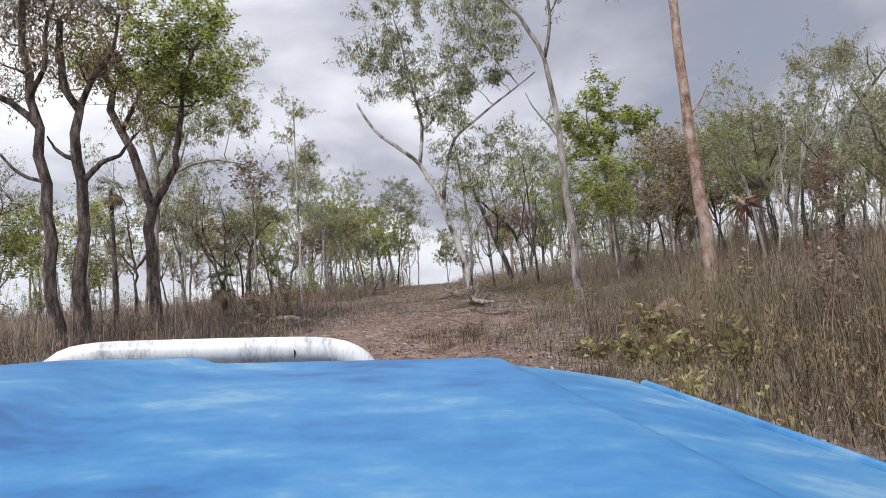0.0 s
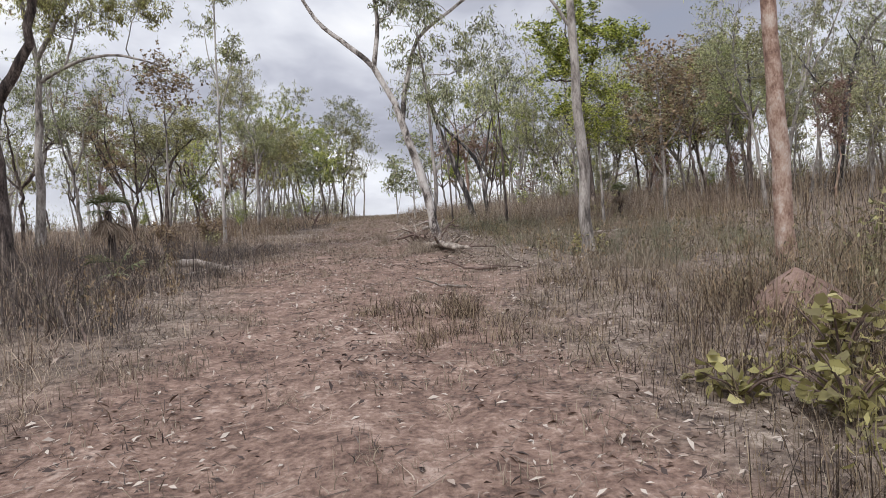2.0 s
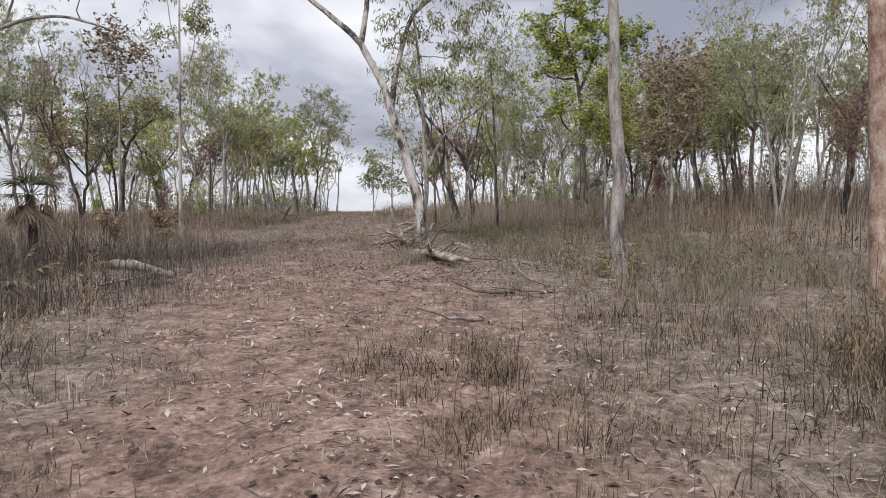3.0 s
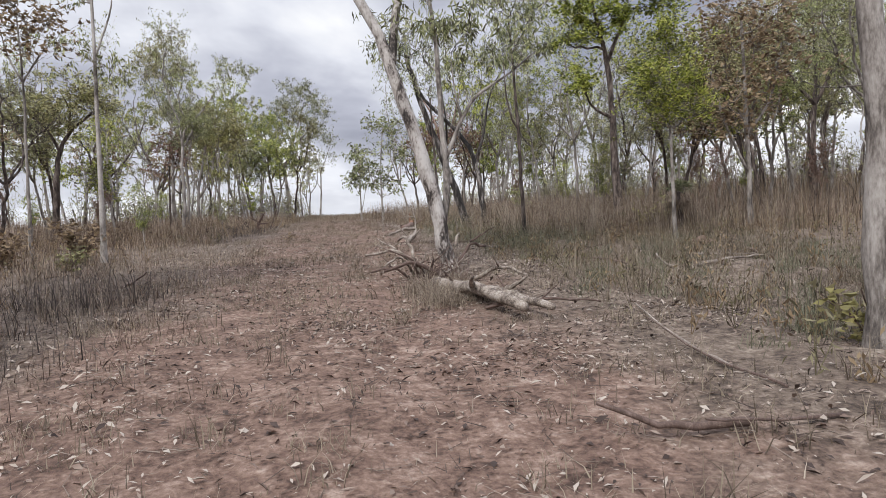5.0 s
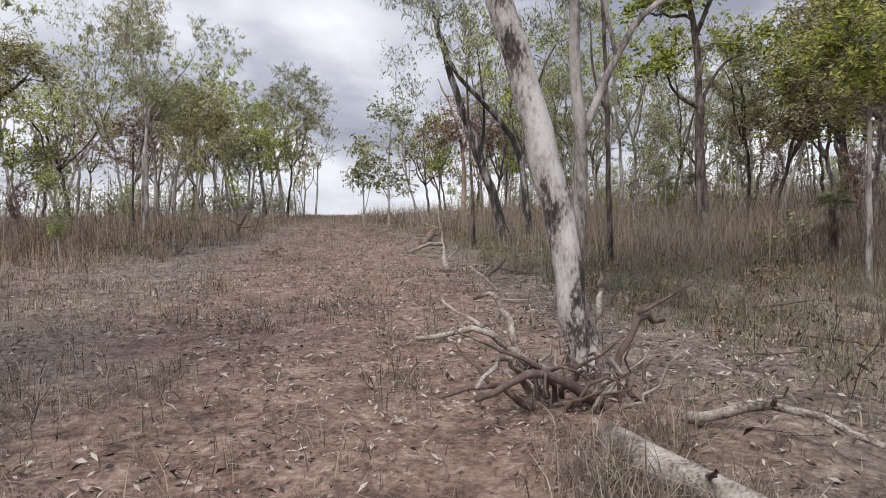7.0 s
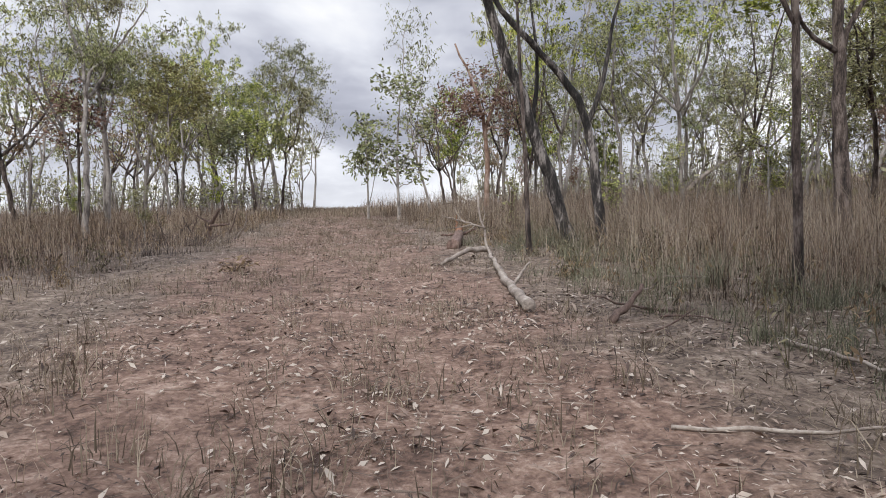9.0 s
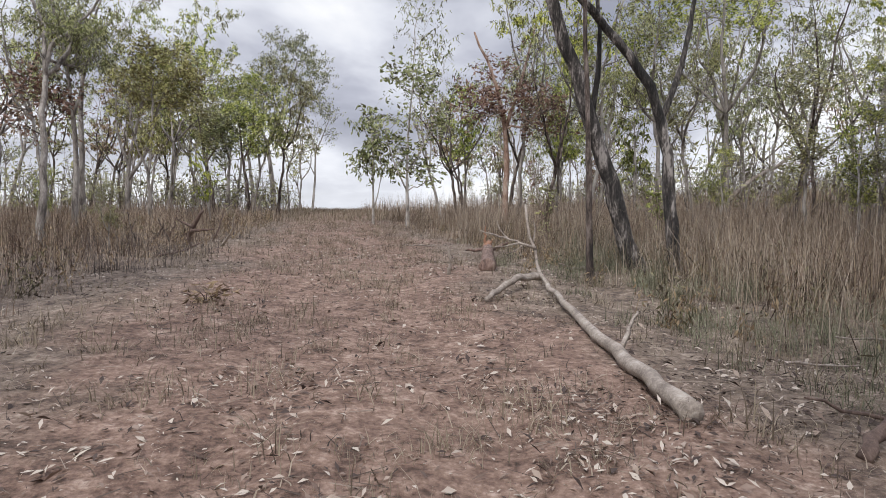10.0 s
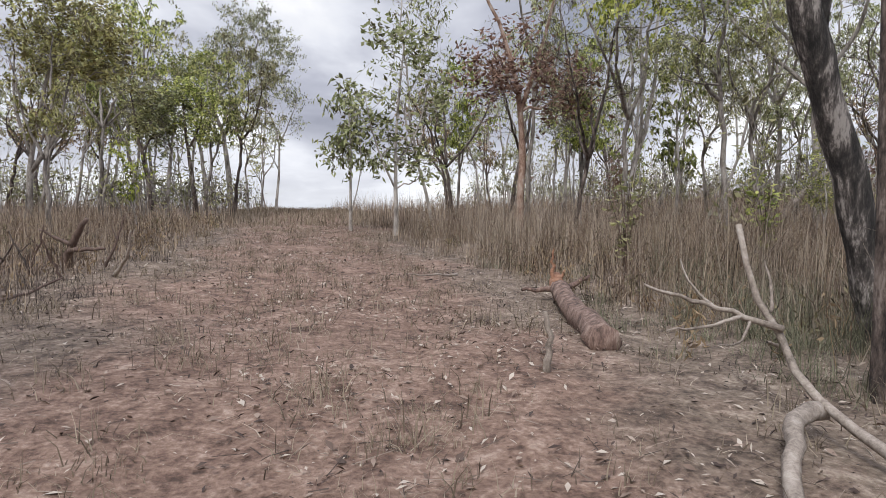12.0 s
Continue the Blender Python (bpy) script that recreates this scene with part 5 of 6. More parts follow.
def litter():
    rng = np.random.default_rng(51)

    def spread(n):
        x = rng.normal(0.8, 4.0, n)
        y = rng.uniform(1.5, 34, n)
        y[n // 2:] = rng.uniform(18, 64, n - n // 2)
        ok = patchy(x, y, 9, 0.8) > rng.uniform(0.05, 0.75, n)
        return x[ok], y[ok]

    s = Shape()
    x, y = spread(150000)
    n = len(x)
    z = land(x, y) + rng.uniform(0.0, 0.03, n)
    L = (0.022 + 0.075 * rng.uniform(0, 1, n) ** 1.9)[:, None]
    W = L * rng.uniform(0.15, 0.5, n)[:, None]
    a = rng.uniform(0, 6.283, n)
    d = np.stack([np.cos(a), np.sin(a), rng.normal(0, 0.35, n)], 1)
    w = unit(np.cross(d, np.stack([rng.normal(0, 0.4, n), rng.normal(0, 0.4, n), np.ones(n)], 1)))
    c = np.stack([x, y, z], 1)
    up = np.cross(w, d) * 0.25
    v = np.stack([c, c + d * L * 0.5 + w * W * 0.5 + up * W, c + d * L, c + d * L * 0.5 - w * W * 0.5 + up * W], 1).reshape(-1, 3)
    s.add(v, np.arange(n * 4).reshape(-1, 4))
    tagged(part("leaf_litter", s, LITTER, smooth=False), "fallen dry leaves scattered over the ground", "leaf litter", kind="stuff")
    t = Shape()
    x, y = spread(15000)
    n = len(x)
    L = rng.uniform(0.06, 0.26, n)[:, None]
    r = rng.uniform(0.0015, 0.004, n)[:, None]
    a = rng.uniform(0, 6.283, n)
    c = np.stack([x, y, land(x, y) + 0.008], 1)
    d = np.stack([np.cos(a), np.sin(a), np.abs(rng.normal(0, 0.12, n))], 1)
    side = np.stack([-np.sin(a), np.cos(a), np.zeros(n)], 1)
    e = c + d * L
    e[:, 2] = np.maximum(e[:, 2], land(e[:, 0], e[:, 1]) + 0.006)
    lift = np.array([0, 0, 1.0])
    v = np.stack([c - side * r, c + side * r, c + lift * r * 1.8, e - side * r * 0.6, e + side * r * 0.6, e + lift * r], 1).reshape(-1, 3)
    b = (np.arange(n) * 6)[:, None]
    t.add(v, np.concatenate([b + np.array([0, 3, 5, 2]), b + np.array([1, 2, 5, 4])]))
    tagged(part("twig_litter", t, RED_TWIG, smooth=False), "thin dry twigs scattered over the ground", "twigs", kind="stuff")


litter()


def understorey():
    """Loose weeds and seedlings whose leaves hang among the grass stems."""
    rng = np.random.default_rng(63)
    np.random.seed(63)
    for name, mat, n, x0, x1, y0, y1, high, size, inside, label in (
            ("grass_weeds", LEAF_WEED, 520, 2.4, 9.5, 4, 15.5, 1.4, (0.075, 0.018), lambda x, y: x - right_edge(y), "dull olive weeds tangled in the dry grass"),
            ("grass_weeds", LEAF_BROWN, 560, 2.2, 9.5, 3, 15.5, 1.1, (0.07, 0.018), lambda x, y: x - right_edge(y) + 0.4, "withered brown weeds tangled in the dry grass"),
            ("grass_weeds", LEAF_YELLOW, 70, 1.8, 5, 5, 11, 0.5, (0.08, 0.035), lambda x, y: x - right_edge(y) + 0.8, "yellowing weeds tangled in the dry grass"),
            ("roadside_weeds", LEAF_WEED, 420, 2.6, 13, 16, 56, 0.9, (0.10, 0.025), lambda x, y: x - 2.6, "low olive weeds among grass and leaf litter"),
            ("roadside_weeds", LEAF_BROWN, 460, 2.4, 13, 16, 56, 0.7, (0.10, 0.028), lambda x, y: x - 2.4, "withered brown weeds among grass and leaf litter"),
            ("roadside_weeds", LEAF_BROWN, 420, -13, -3.4, 8, 60, 0.8, (0.10, 0.03), lambda x, y: left_edge(y) + 0.6 - x, "withered brown weeds under the trees"),
            ("roadside_weeds", LEAF_WEED, 260, -13, -3.6, 8, 60, 0.7, (0.10, 0.03), lambda x, y: left_edge(y) - x, "low olive weeds under the trees")):
        s = Shape()
        for _ in range(n):
            x, y = rng.uniform(x0, x1), rng.uniform(y0, y1)
            if float(inside(x, y)) < 0:
                continue
            base = np.array([x, y, float(land(x, y)) - 0.03])
            h = high * rng.uniform(0.3, 1.0)
            for _ in range(int(rng.integers(1, 4))):
                tip = base + (rng.normal(0, 0.22 * h), rng.normal(0, 0.22 * h), h * rng.uniform(0.6, 1.0))
                mid = base + (tip - base) * 0.5 + rng.normal(0, 0.05 * h, 3)
                s.tube([base, mid, tip], [0.005, 0.004, 0.002], 3)
                k = int(rng.integers(6, 16))
                u = rng.uniform(0.25, 1.05, (k, 1))
                leaf_cloud(s, base + (tip - base) * u + rng.normal(0, 0.05 + 0.05 * h, (k, 3)), size, "lance")
        tagged(part(name, s, mat, smooth=False), label, "weeds", kind="stuff")


understorey()

# ---- the vehicle at the start of the drive ----
PAINT = material("blue_paint", [(0.010, 0.100, 0.27), (0.018, 0.150, 0.355), (0.030, 0.182, 0.395), (0.062, 0.222, 0.41), (0.15, 0.30, 0.44)], 2.6, 13, 0.52, 0.03, (1.0, 1.5, 1.0), contrast=1.5)
WHITE_STEEL = material("white_painted_steel", [(0.34, 0.34, 0.35), (0.60, 0.60, 0.60), (0.76, 0.76, 0.75), (0.80, 0.80, 0.79)], 7, 60, 0.38, 0.08, (3.0, 1.0, 1.0), contrast=1.5)
BLACK = material("black_rubber", [(0.012, 0.012, 0.012), (0.03, 0.03, 0.03)], 10, 60, 0.8, 0.3)


def vehicle():
    car = new("off_road_vehicle")
    car.matrix_world = pose(0, 0, 1.5, 3.3, 3.5, 3)
    tagged(car, "front of a blue off-road vehicle with white bull bar", "vehicle")

    def top(x, y):
        z = -0.196 - 0.055 * np.clip((x - 0.2) / 0.36, 0, 1.3) ** 1.3 - 0.022 * np.clip((-0.70 - x) / 0.3, 0, 1.3) ** 1.5
        swage = -0.425 - 0.065 * np.clip((1.4 - y) / 0.2, 0, 1)
        z = z + (0.013 + 0.04 * np.clip(1.4 - y, 0, 0.6)) / (1 + np.exp((x - swage) / (0.006 + 0.012 * np.clip((1.4 - y) / 0.2, 0, 1))))
        z = z - 0.017 / (1 + np.exp(-(x - 0.20 - 0.16 * (1.4 - y)) / 0.006))
        z = z - 0.006 * np.clip((y - 1.37) / 0.03, 0, 1) ** 2
        return z + 0.006 * np.sin(3 * y)

    s = Shape()
    us, vs = np.linspace(0, 1, 150), np.linspace(0, 1, 60)
    gu, gv = np.meshgrid(us, vs)
    gy = 0.5 + 0.9 * gv
    right = 0.60 - 0.13 * np.clip((gy - 0.8) / 0.6, -0.3, 1)
    left = -0.20 - right
    left = left - 0.26
    gx = left + (right - left) * gu
    gz = top(gx, gy)
    n, m = gx.shape
    pts = np.stack([gx, gy, gz], -1).reshape(-1, 3)
    i, j = np.meshgrid(np.arange(n - 1), np.arange(m - 1), indexing="ij")
    f = np.stack([i * m + j, i * m + j + 1, (i + 1) * m + j + 1, (i + 1) * m + j], -1).reshape(-1, 4)
    s.add(pts, f)
    rim = np.concatenate([np.arange(m), np.arange(1, n) * m + m - 1, ((n - 1) * m + np.arange(m - 2, -1, -1)), np.arange(n - 2, 0, -1) * m])
    low = pts[rim] - (0, 0, 0.03)
    k = len(rim)
    s.add(np.concatenate([pts[rim], low]), np.stack([np.arange(k), np.roll(np.arange(k), -1), np.roll(np.arange(k), -1) + k, np.arange(k) + k], -1))
    part("bonnet", s, PAINT, car, "weathered blue painted bonnet")

    for side in (0, 1):
        g = Shape()
        y = np.linspace(0.4, 1.36, 24)
        r = 0.60 - 0.13 * np.clip((y - 0.8) / 0.6, -0.3, 1)
        edge = r if side else -0.46 - r
        sign = 1 if side else -1
        prof = [(0.006, -0.06), (0.013, -0.012), (0.017, 0.001), (0.026, 0.003), (0.036, -0.006), (0.052, -0.04), (0.068, -0.12), (0.068, -0.42)]
        rows = [np.stack([edge + sign * a, y, top(edge, y) + b], 1) for a, b in prof]
        v = np.stack(rows, 1).reshape(-1, 3)
        q = len(prof)
        a, b = np.meshgrid(np.arange(23), np.arange(q - 1), indexing="ij")
        g.add(v, np.stack([a * q + b, a * q + b + 1, (a + 1) * q + b + 1, (a + 1) * q + b], -1).reshape(-1, 4))
        part("guard", g, PAINT, car)

    bar = Shape()
    bar.tube(bent([(-0.86, 1.56, -0.60), (-0.86, 1.56, -0.30), (-0.85, 1.56, -0.235), (-0.80, 1.56, -0.208), (-0.72, 1.56, -0.20), (-0.45, 1.56, -0.198), (-0.24, 1.56, -0.198), (-0.16, 1.56, -0.206), (-0.105, 1.56, -0.235), (-0.09, 1.56, -0.30), (-0.09, 1.56, -0.60)], 60), np.full(60, 0.030), 16)
    part("bull_bar", bar, WHITE_STEEL, car, "white tubular bull bar hoop")
    # a small dark upright mark on the near side of the bar
    dark_mark = Shape()
    dark_mark.tube([(-0.272, 1.533, -0.214), (-0.270, 1.530, -0.202), (-0.273, 1.532, -0.194)], [0.0015, 0.0025, 0.0015], 6)
    part("bar_mark", dark_mark, BLACK, car, "small dark mark on the white bar")
    front = Shape()
    front.tube(bent([(-0.95, 1.5, -0.62), (-0.15, 1.56, -0.62), (0.65, 1.5, -0.62)], 14), np.full(14, 0.09), 10)
    part("bumper", front, WHITE_STEEL, car)
    nose = Shape()
    x = np.linspace(-0.75, 0.44, 12)
    prof = [(1.385, -0.03), (1.40, -0.05), (1.40, -0.36), (1.36, -0.42)]
    v = np.stack([np.stack([x, np.full(12, a), top(x, 1.39) + b], 1) for a, b in prof], 1).reshape(-1, 3)
    a, b = np.meshgrid(np.arange(11), np.arange(3), indexing="ij")
    nose.add(v, np.stack([a * 4 + b, a * 4 + b + 1, (a + 1) * 4 + b + 1, (a + 1) * 4 + b], -1).reshape(-1, 4))
    part("nose_panel", nose, PAINT, car)
    for k in range(13):
        slot = Shape()
        x = -0.72 + 0.078 * k
        y0, y1 = 0.425, 0.485
        z = -0.198
        v = [(x + a, y, z + b) for a in (-0.018, 0.018) for y in (y0, y1) for b in (0, 0.012)]
        slot.add(v, [(0, 1, 3, 2), (4, 6, 7, 5), (0, 4, 5, 1), (2, 3, 7, 6), (1, 5, 7, 3), (0, 2, 6, 4)])
        part("vent_slot", slot, BLACK, car, "black cowl vent slot" if k == 0 else "", smooth=False)
    cowl = Shape()
    x = np.linspace(-1.0, 0.58, 16)
    prof = [(0.36, -0.235), (0.37, -0.204), (0.49, -0.199), (0.498, -0.225)]
    v = np.stack([np.stack([x, np.full(16, a), np.full(16, b) - 0.05 * np.clip((x - 0.2) / 0.36, 0, 1.2)], 1) for a, b in prof], 1).reshape(-1, 3)
    a, b = np.meshgrid(np.arange(15), np.arange(3), indexing="ij")
    cowl.add(v, np.stack([a * 4 + b, a * 4 + b + 1, (a + 1) * 4 + b + 1, (a + 1) * 4 + b], -1).reshape(-1, 4))
    part("cowl_panel", cowl, PAINT, car)
    for x in (-0.9, 0.5):
        w = Shape()
        a = np.linspace(0, 2 * math.pi, 33)[:-1]
        ring = np.stack([np.full(33, x), 0.95 + 0.29 * np.cos(np.linspace(0, 2 * math.pi, 33)), -1.13 + 0.29 * np.sin(np.linspace(0, 2 * math.pi, 33))], 1)
        w.tube(ring, np.full(33, 0.105), 10)
        wheel = part("wheel", w, BLACK, car, "black off-road tyre")
        hub = Shape()
        hub.tube([(x - 0.08, 0.95, -1.13), (x, 0.95, -1.13), (x + 0.08, 0.95, -1.13)], [0.19, 0.21, 0.19], 20)
        part("rim", hub, WHITE_STEEL, wheel)
    axle = Shape()
    axle.tube([(-0.9, 0.95, -1.13), (-0.15, 0.95, -1.1), (0.5, 0.95, -1.13)], [0.05, 0.08, 0.05], 10)
    axle.tube([(-0.5, 0.95, -1.05), (-0.5, 0.95, -0.5)], [0.06, 0.06], 8)
    axle.tube([(0.2, 0.95, -1.05), (0.2, 0.95, -0.5)], [0.06, 0.06], 8)
    part("front_axle", axle, BLACK, car)


vehicle()

# ---- fallen wood, mounds, shrubs ----
LOG_WOOD = material("reddish_log_bark", [(0.045, 0.03, 0.025), (0.12, 0.075, 0.06), (0.22, 0.145, 0.118), (0.32, 0.24, 0.20)], 6, 40, 0.85, 0.9, (2, 2, 0.6), contrast=1.4)
ORANGE_WOOD = material("split_orange_wood", [(0.15, 0.07, 0.042), (0.29, 0.145, 0.088), (0.42, 0.26, 0.17)], 8, 50, 0.8, 0.8, (1, 1, 4))
RED_WOOD = material("reddish_dead_wood", [(0.045, 0.03, 0.025), (0.12, 0.08, 0.065), (0.23, 0.165, 0.14)], 6, 40, 0.85, 0.9, (2, 2, 0.6))
FROND = material("palm_frond_green", [(0.07, 0.085, 0.035), (0.15, 0.165, 0.075), (0.24, 0.25, 0.13)], 1, 6, 0.5, 0, per="island", through_light=0.3)
FROND_DRY = material("palm_frond_dry", [(0.12, 0.08, 0.055), (0.25, 0.185, 0.13), (0.38, 0.30, 0.22)], 1, 6, 0.7, 0, per="island", through_light=0.25)


def crooked(shape, pts, r0, r1, sides=8, seed=1, kink=0.35):
    np.random.seed(seed)
    n = max(7, 3 * len(pts))
    q = bent(pts, n)
    q[1:-1] += np.random.normal(0, kink * min(r0, 0.035), (n - 2, 3))
    shape.tube(q, np.linspace(r0, r1, n) * np.random.uniform(0.93, 1.07, n), sides, 0.08, True)


def fallen(lines, mat, label, name="fallen_branch", category="branch", seed=1, group=""):
    """Dead wood on the ground: lines of (points, thick end, thin end)."""
    base = np.asarray(lines[0][0][0], float)
    whole = None
    if len(lines) > 1:
        whole = new(name)
        whole.location = base
    for k, (pts, r0, r1) in enumerate(lines):
        s = Shape()
        crooked(s, np.asarray(pts, float) - base, r0, r1, 8 if r0 > 0.03 else 5, seed * 10 + k)
        ob = part(name if whole is None else "side_limb" if k else "main_limb", s, mat, whole)
    if whole is None:
        ob.location = base
        whole = ob
    return tagged(whole, label, category, group)


def g(x, y, up=0.0):
    return (x, y, float(land(x, y)) + up)


fallen([([g(1.2, 32.3, 0.06), g(1.5, 34.3, 0.07), g(1.74, 35.8, 0.07), g(1.98, 37.2, 0.10), (2.11, 38.27, 2.07), (2.15, 38.6, 2.38), (2.12, 38.78, 2.6), (2.10, 38.95, 2.9), (2.09, 39.02, 3.2)], 0.075, 0.02),
        ([(2.11, 38.2, 2.06), (1.75, 38.05, 2.10), (1.3, 37.5, 1.99), (0.95, 37.0, 1.88)], 0.06, 0.035),
        ([g(1.5, 34.0, 0.12), g(1.75, 34.3, 0.3), g(1.85, 34.4, 0.34)], 0.03, 0.012),
        ([(2.15, 38.6, 2.5), (1.8, 38.75, 2.62), (1.5, 38.85, 2.7), (1.27, 38.9, 2.78)], 0.026, 0.01),
        ([(1.75, 38.77, 2.62), (1.6, 38.9, 2.8), (1.58, 38.95, 2.95)], 0.012, 0.006),
        ([(1.9, 38.7, 2.58), (1.6, 38.65, 2.52), (1.3, 38.65, 2.5)], 0.016, 0.006),
        ([(2.13, 38.7, 2.6), (2.2, 38.8, 2.8), (2.18, 38.85, 2.95)], 0.014, 0.007),
        ([(1.95, 38.68, 2.55), (1.75, 38.5, 2.42), (1.55, 38.45, 2.44)], 0.012, 0.005)],
       DEAD_WOOD, "pale forked dead branch lying beside the track", seed=2)
fallen([([g(15.5, 55, -0.1), (16.2, 55, 3.7), (17.4, 55, 4.75), (18.9, 55.3, 5.35), (20.3, 56, 6.1)], 0.14, 0.06)],
       DEAD_WOOD, "pale leaning dead limb in the grass", seed=3)
fallen([([g(1.80, 40.5, 0.08), g(2.08, 41.7, 0.12), g(2.32, 42.7, 0.13), g(2.48, 43.35, 0.20)], 0.17, 0.13),
        ([g(2.46, 43.2, 0.2), g(2.7, 43.35, 0.24), g(3.0, 43.45, 0.36)], 0.06, 0.025),
        ([g(2.42, 43.2, 0.2), g(2.2, 43.35, 0.16), g(1.98, 43.45, 0.14)], 0.05, 0.02)],
       LOG_WOOD, "short reddish log with peeling bark", "log", "log", 4)
fallen([([g(2.46, 43.28, 0.20), g(2.52, 43.5, 0.30), g(2.55, 43.6, 0.34)], 0.13, 0.04), ([g(2.44, 43.4, 0.26), g(2.42, 43.45, 0.5), g(2.45, 43.45, 0.72)], 0.035, 0.012), ([g(2.5, 43.4, 0.26), g(2.64, 43.5, 0.42)], 0.04, 0.01)],
       ORANGE_WOOD, "splintered orange wood on a broken log", "splinter", "wood", 5)
fallen([([g(0.93, 39.8, -0.05), g(0.95, 39.8, 0.25), g(0.9, 39.8, 0.5)], 0.035, 0.02)], DEAD_WOOD, "short pale stub standing in leaf litter", "stub", "branch", 6)
fallen([([g(-5.6, 20.6, 0.05), g(-4.8, 20.0, 0.12), g(-3.9, 19.3, 0.06)], 0.10, 0.06)], DEAD_WOOD, "weathered log lying in dry grass", "log", "log", 7)
fallen([([g(-5.1, 47.2, -0.05), g(-4.9, 46.9, 0.45), g(-4.6, 46.7, 0.85)], 0.09, 0.04), ([g(-4.9, 46.9, 0.4), g(-5.4, 46.9, 0.7)], 0.04, 0.015), ([g(-4.95, 46.9, 0.3), g(-4.3, 46.6, 0.35)], 0.05, 0.02)],
       RED_WOOD, "broken tree stump with jagged arms", "stump", "stump", 8)
fallen([([g(-4.0, 46.0, 0.02), g(-3.7, 45.6, 0.35), g(-3.6, 45.4, 0.75)], 0.035, 0.015)], DEAD_WOOD, "dead stick leaning out of the grass", seed=9)
fallen([([g(1.9, 31.7, 0.0), g(2.1, 31.8, 0.12), g(2.35, 31.9, 0.36)], 0.05, 0.02)], RED_WOOD, "short broken stick beside the track", seed=11)
for k, (x, y, dx, dy, h) in enumerate(((-5.6, 47.0, 0.3, -0.2, 0.8), (-5.3, 46.4, -0.4, 0.1, 0.7), (-4.4, 46.9, 0.3, 0.2, 0.9), (-5.9, 46.2, 0.5, -0.3, 0.6), (-4.7, 45.9, -0.2, -0.3, 0.7), (-6.3, 46.8, -0.3, 0.2, 0.9))):
    fallen([([g(x, y, -0.03), g(x + dx * 0.6, y + dy * 0.5, h * 0.5), g(x + dx, y + dy, h)], 0.03, 0.01), ([g(x + dx * 0.6, y + dy * 0.5, h * 0.5), g(x + dx * 0.2, y + dy * 1.2, h * 0.8)], 0.015, 0.005)],
           (RED_WOOD, BARK_DARK)[k % 2], "dark dead stick standing in a broken clump", "stick", "stick", 110 + k, "sticks by the stump")
HEAP_WOOD = material("weathered_heap_wood", [(0.06, 0.045, 0.038), (0.17, 0.135, 0.11), (0.33, 0.28, 0.235), (0.46, 0.41, 0.36)], 5.0, 40, 0.88, 0.9, (1.2, 1.2, 1.2), contrast=1.6)
field("heap_straw", 2600, 0.3, 1.2, 21.4, 23.4, (0.15, 0.5), (0.006, 0.013), GRASS_STRAW, "matted straw caught on the heap of limbs", 59, lambda x, y: x + 2, 0.1, 1.3, 30, 0.10, 2)
# the heap of roots and limbs at the foot of the leaning gum
rnd_heap = random.Random(8)
for k, (x, y, a, length, r, up) in enumerate([(0.75, 24.6, 175, 1.1, 0.04, 0.45), (0.95, 24.0, 200, 1.1, 0.045, 0.30), (0.72, 23.3, 279, 3.3, 0.12, 0.14), (1.2, 24.4, 30, 0.8, 0.04, 0.5), (1.0, 22.4, 284, 2.4, 0.085, 0.12), (1.0, 20.95, 337, 1.4, 0.022, 0.10), (0.6, 24.8, 110, 0.8, 0.035, 0.65), (0.8, 23.0, 275, 1.2, 0.04, 0.12), (1.4, 23.6, 300, 1.2, 0.04, 0.2), (0.4, 23.9, 190, 0.7, 0.03, 0.25), (1.3, 24.8, 70, 0.6, 0.04, 0.7), (1.3, 21.8, 285, 0.8, 0.045, 0.08), (0.5, 24.3, 230, 0.9, 0.03, 0.4)]):
    dx, dy = math.cos(radians(a)) * length, math.sin(radians(a)) * length
    fallen([([g(x, y, 0.03), g(x + dx * 0.5, y + dy * 0.5, up + 0.06), g(x + dx, y + dy, up * 0.8 + 0.06)], r, r * 0.5),
            ([g(x + dx * 0.5, y + dy * 0.5, up + 0.05), g(x + dx * 0.7 + rnd_heap.uniform(-0.3, 0.3), y + dy * 0.7 + rnd_heap.uniform(-0.3, 0.3), up + 0.3)], r * 0.5, r * 0.15)],
           (HEAP_WOOD, RED_WOOD)[k % 2], ("bleached dead limb in a heap of wood", "reddish dead limb in a heap of wood")[k % 2], seed=20 + k, group="limbs heaped under the gum")
root_mass = new("root_mass")
root_mass.location = g(0.95, 24.3)
tagged(root_mass, "tangled upturned roots at the foot of the gum", "roots")
np.random.seed(77)
for k in range(30):
    root = Shape()
    a = np.random.uniform(0, 6.28)
    l = np.random.uniform(0.2, 0.65)
    p0 = np.array([np.random.uniform(-0.45, 0.35), np.random.uniform(-0.5, 0.3), 0.02])
    line = bent([p0, p0 + (math.cos(a) * l * 0.4, math.sin(a) * l * 0.4, np.random.uniform(0.05, 0.4)), p0 + (math.cos(a + 0.5) * l, math.sin(a + 0.5) * l, np.random.uniform(0.0, 0.55))], 7)
    line[1:] += np.random.normal(0, 0.03, (6, 3))
    root.tube(line, np.linspace(np.random.uniform(0.01, 0.03), 0.005, 7), 5)
    part("root", root, RED_WOOD if k % 3 else DEAD_WOOD, root_mass)
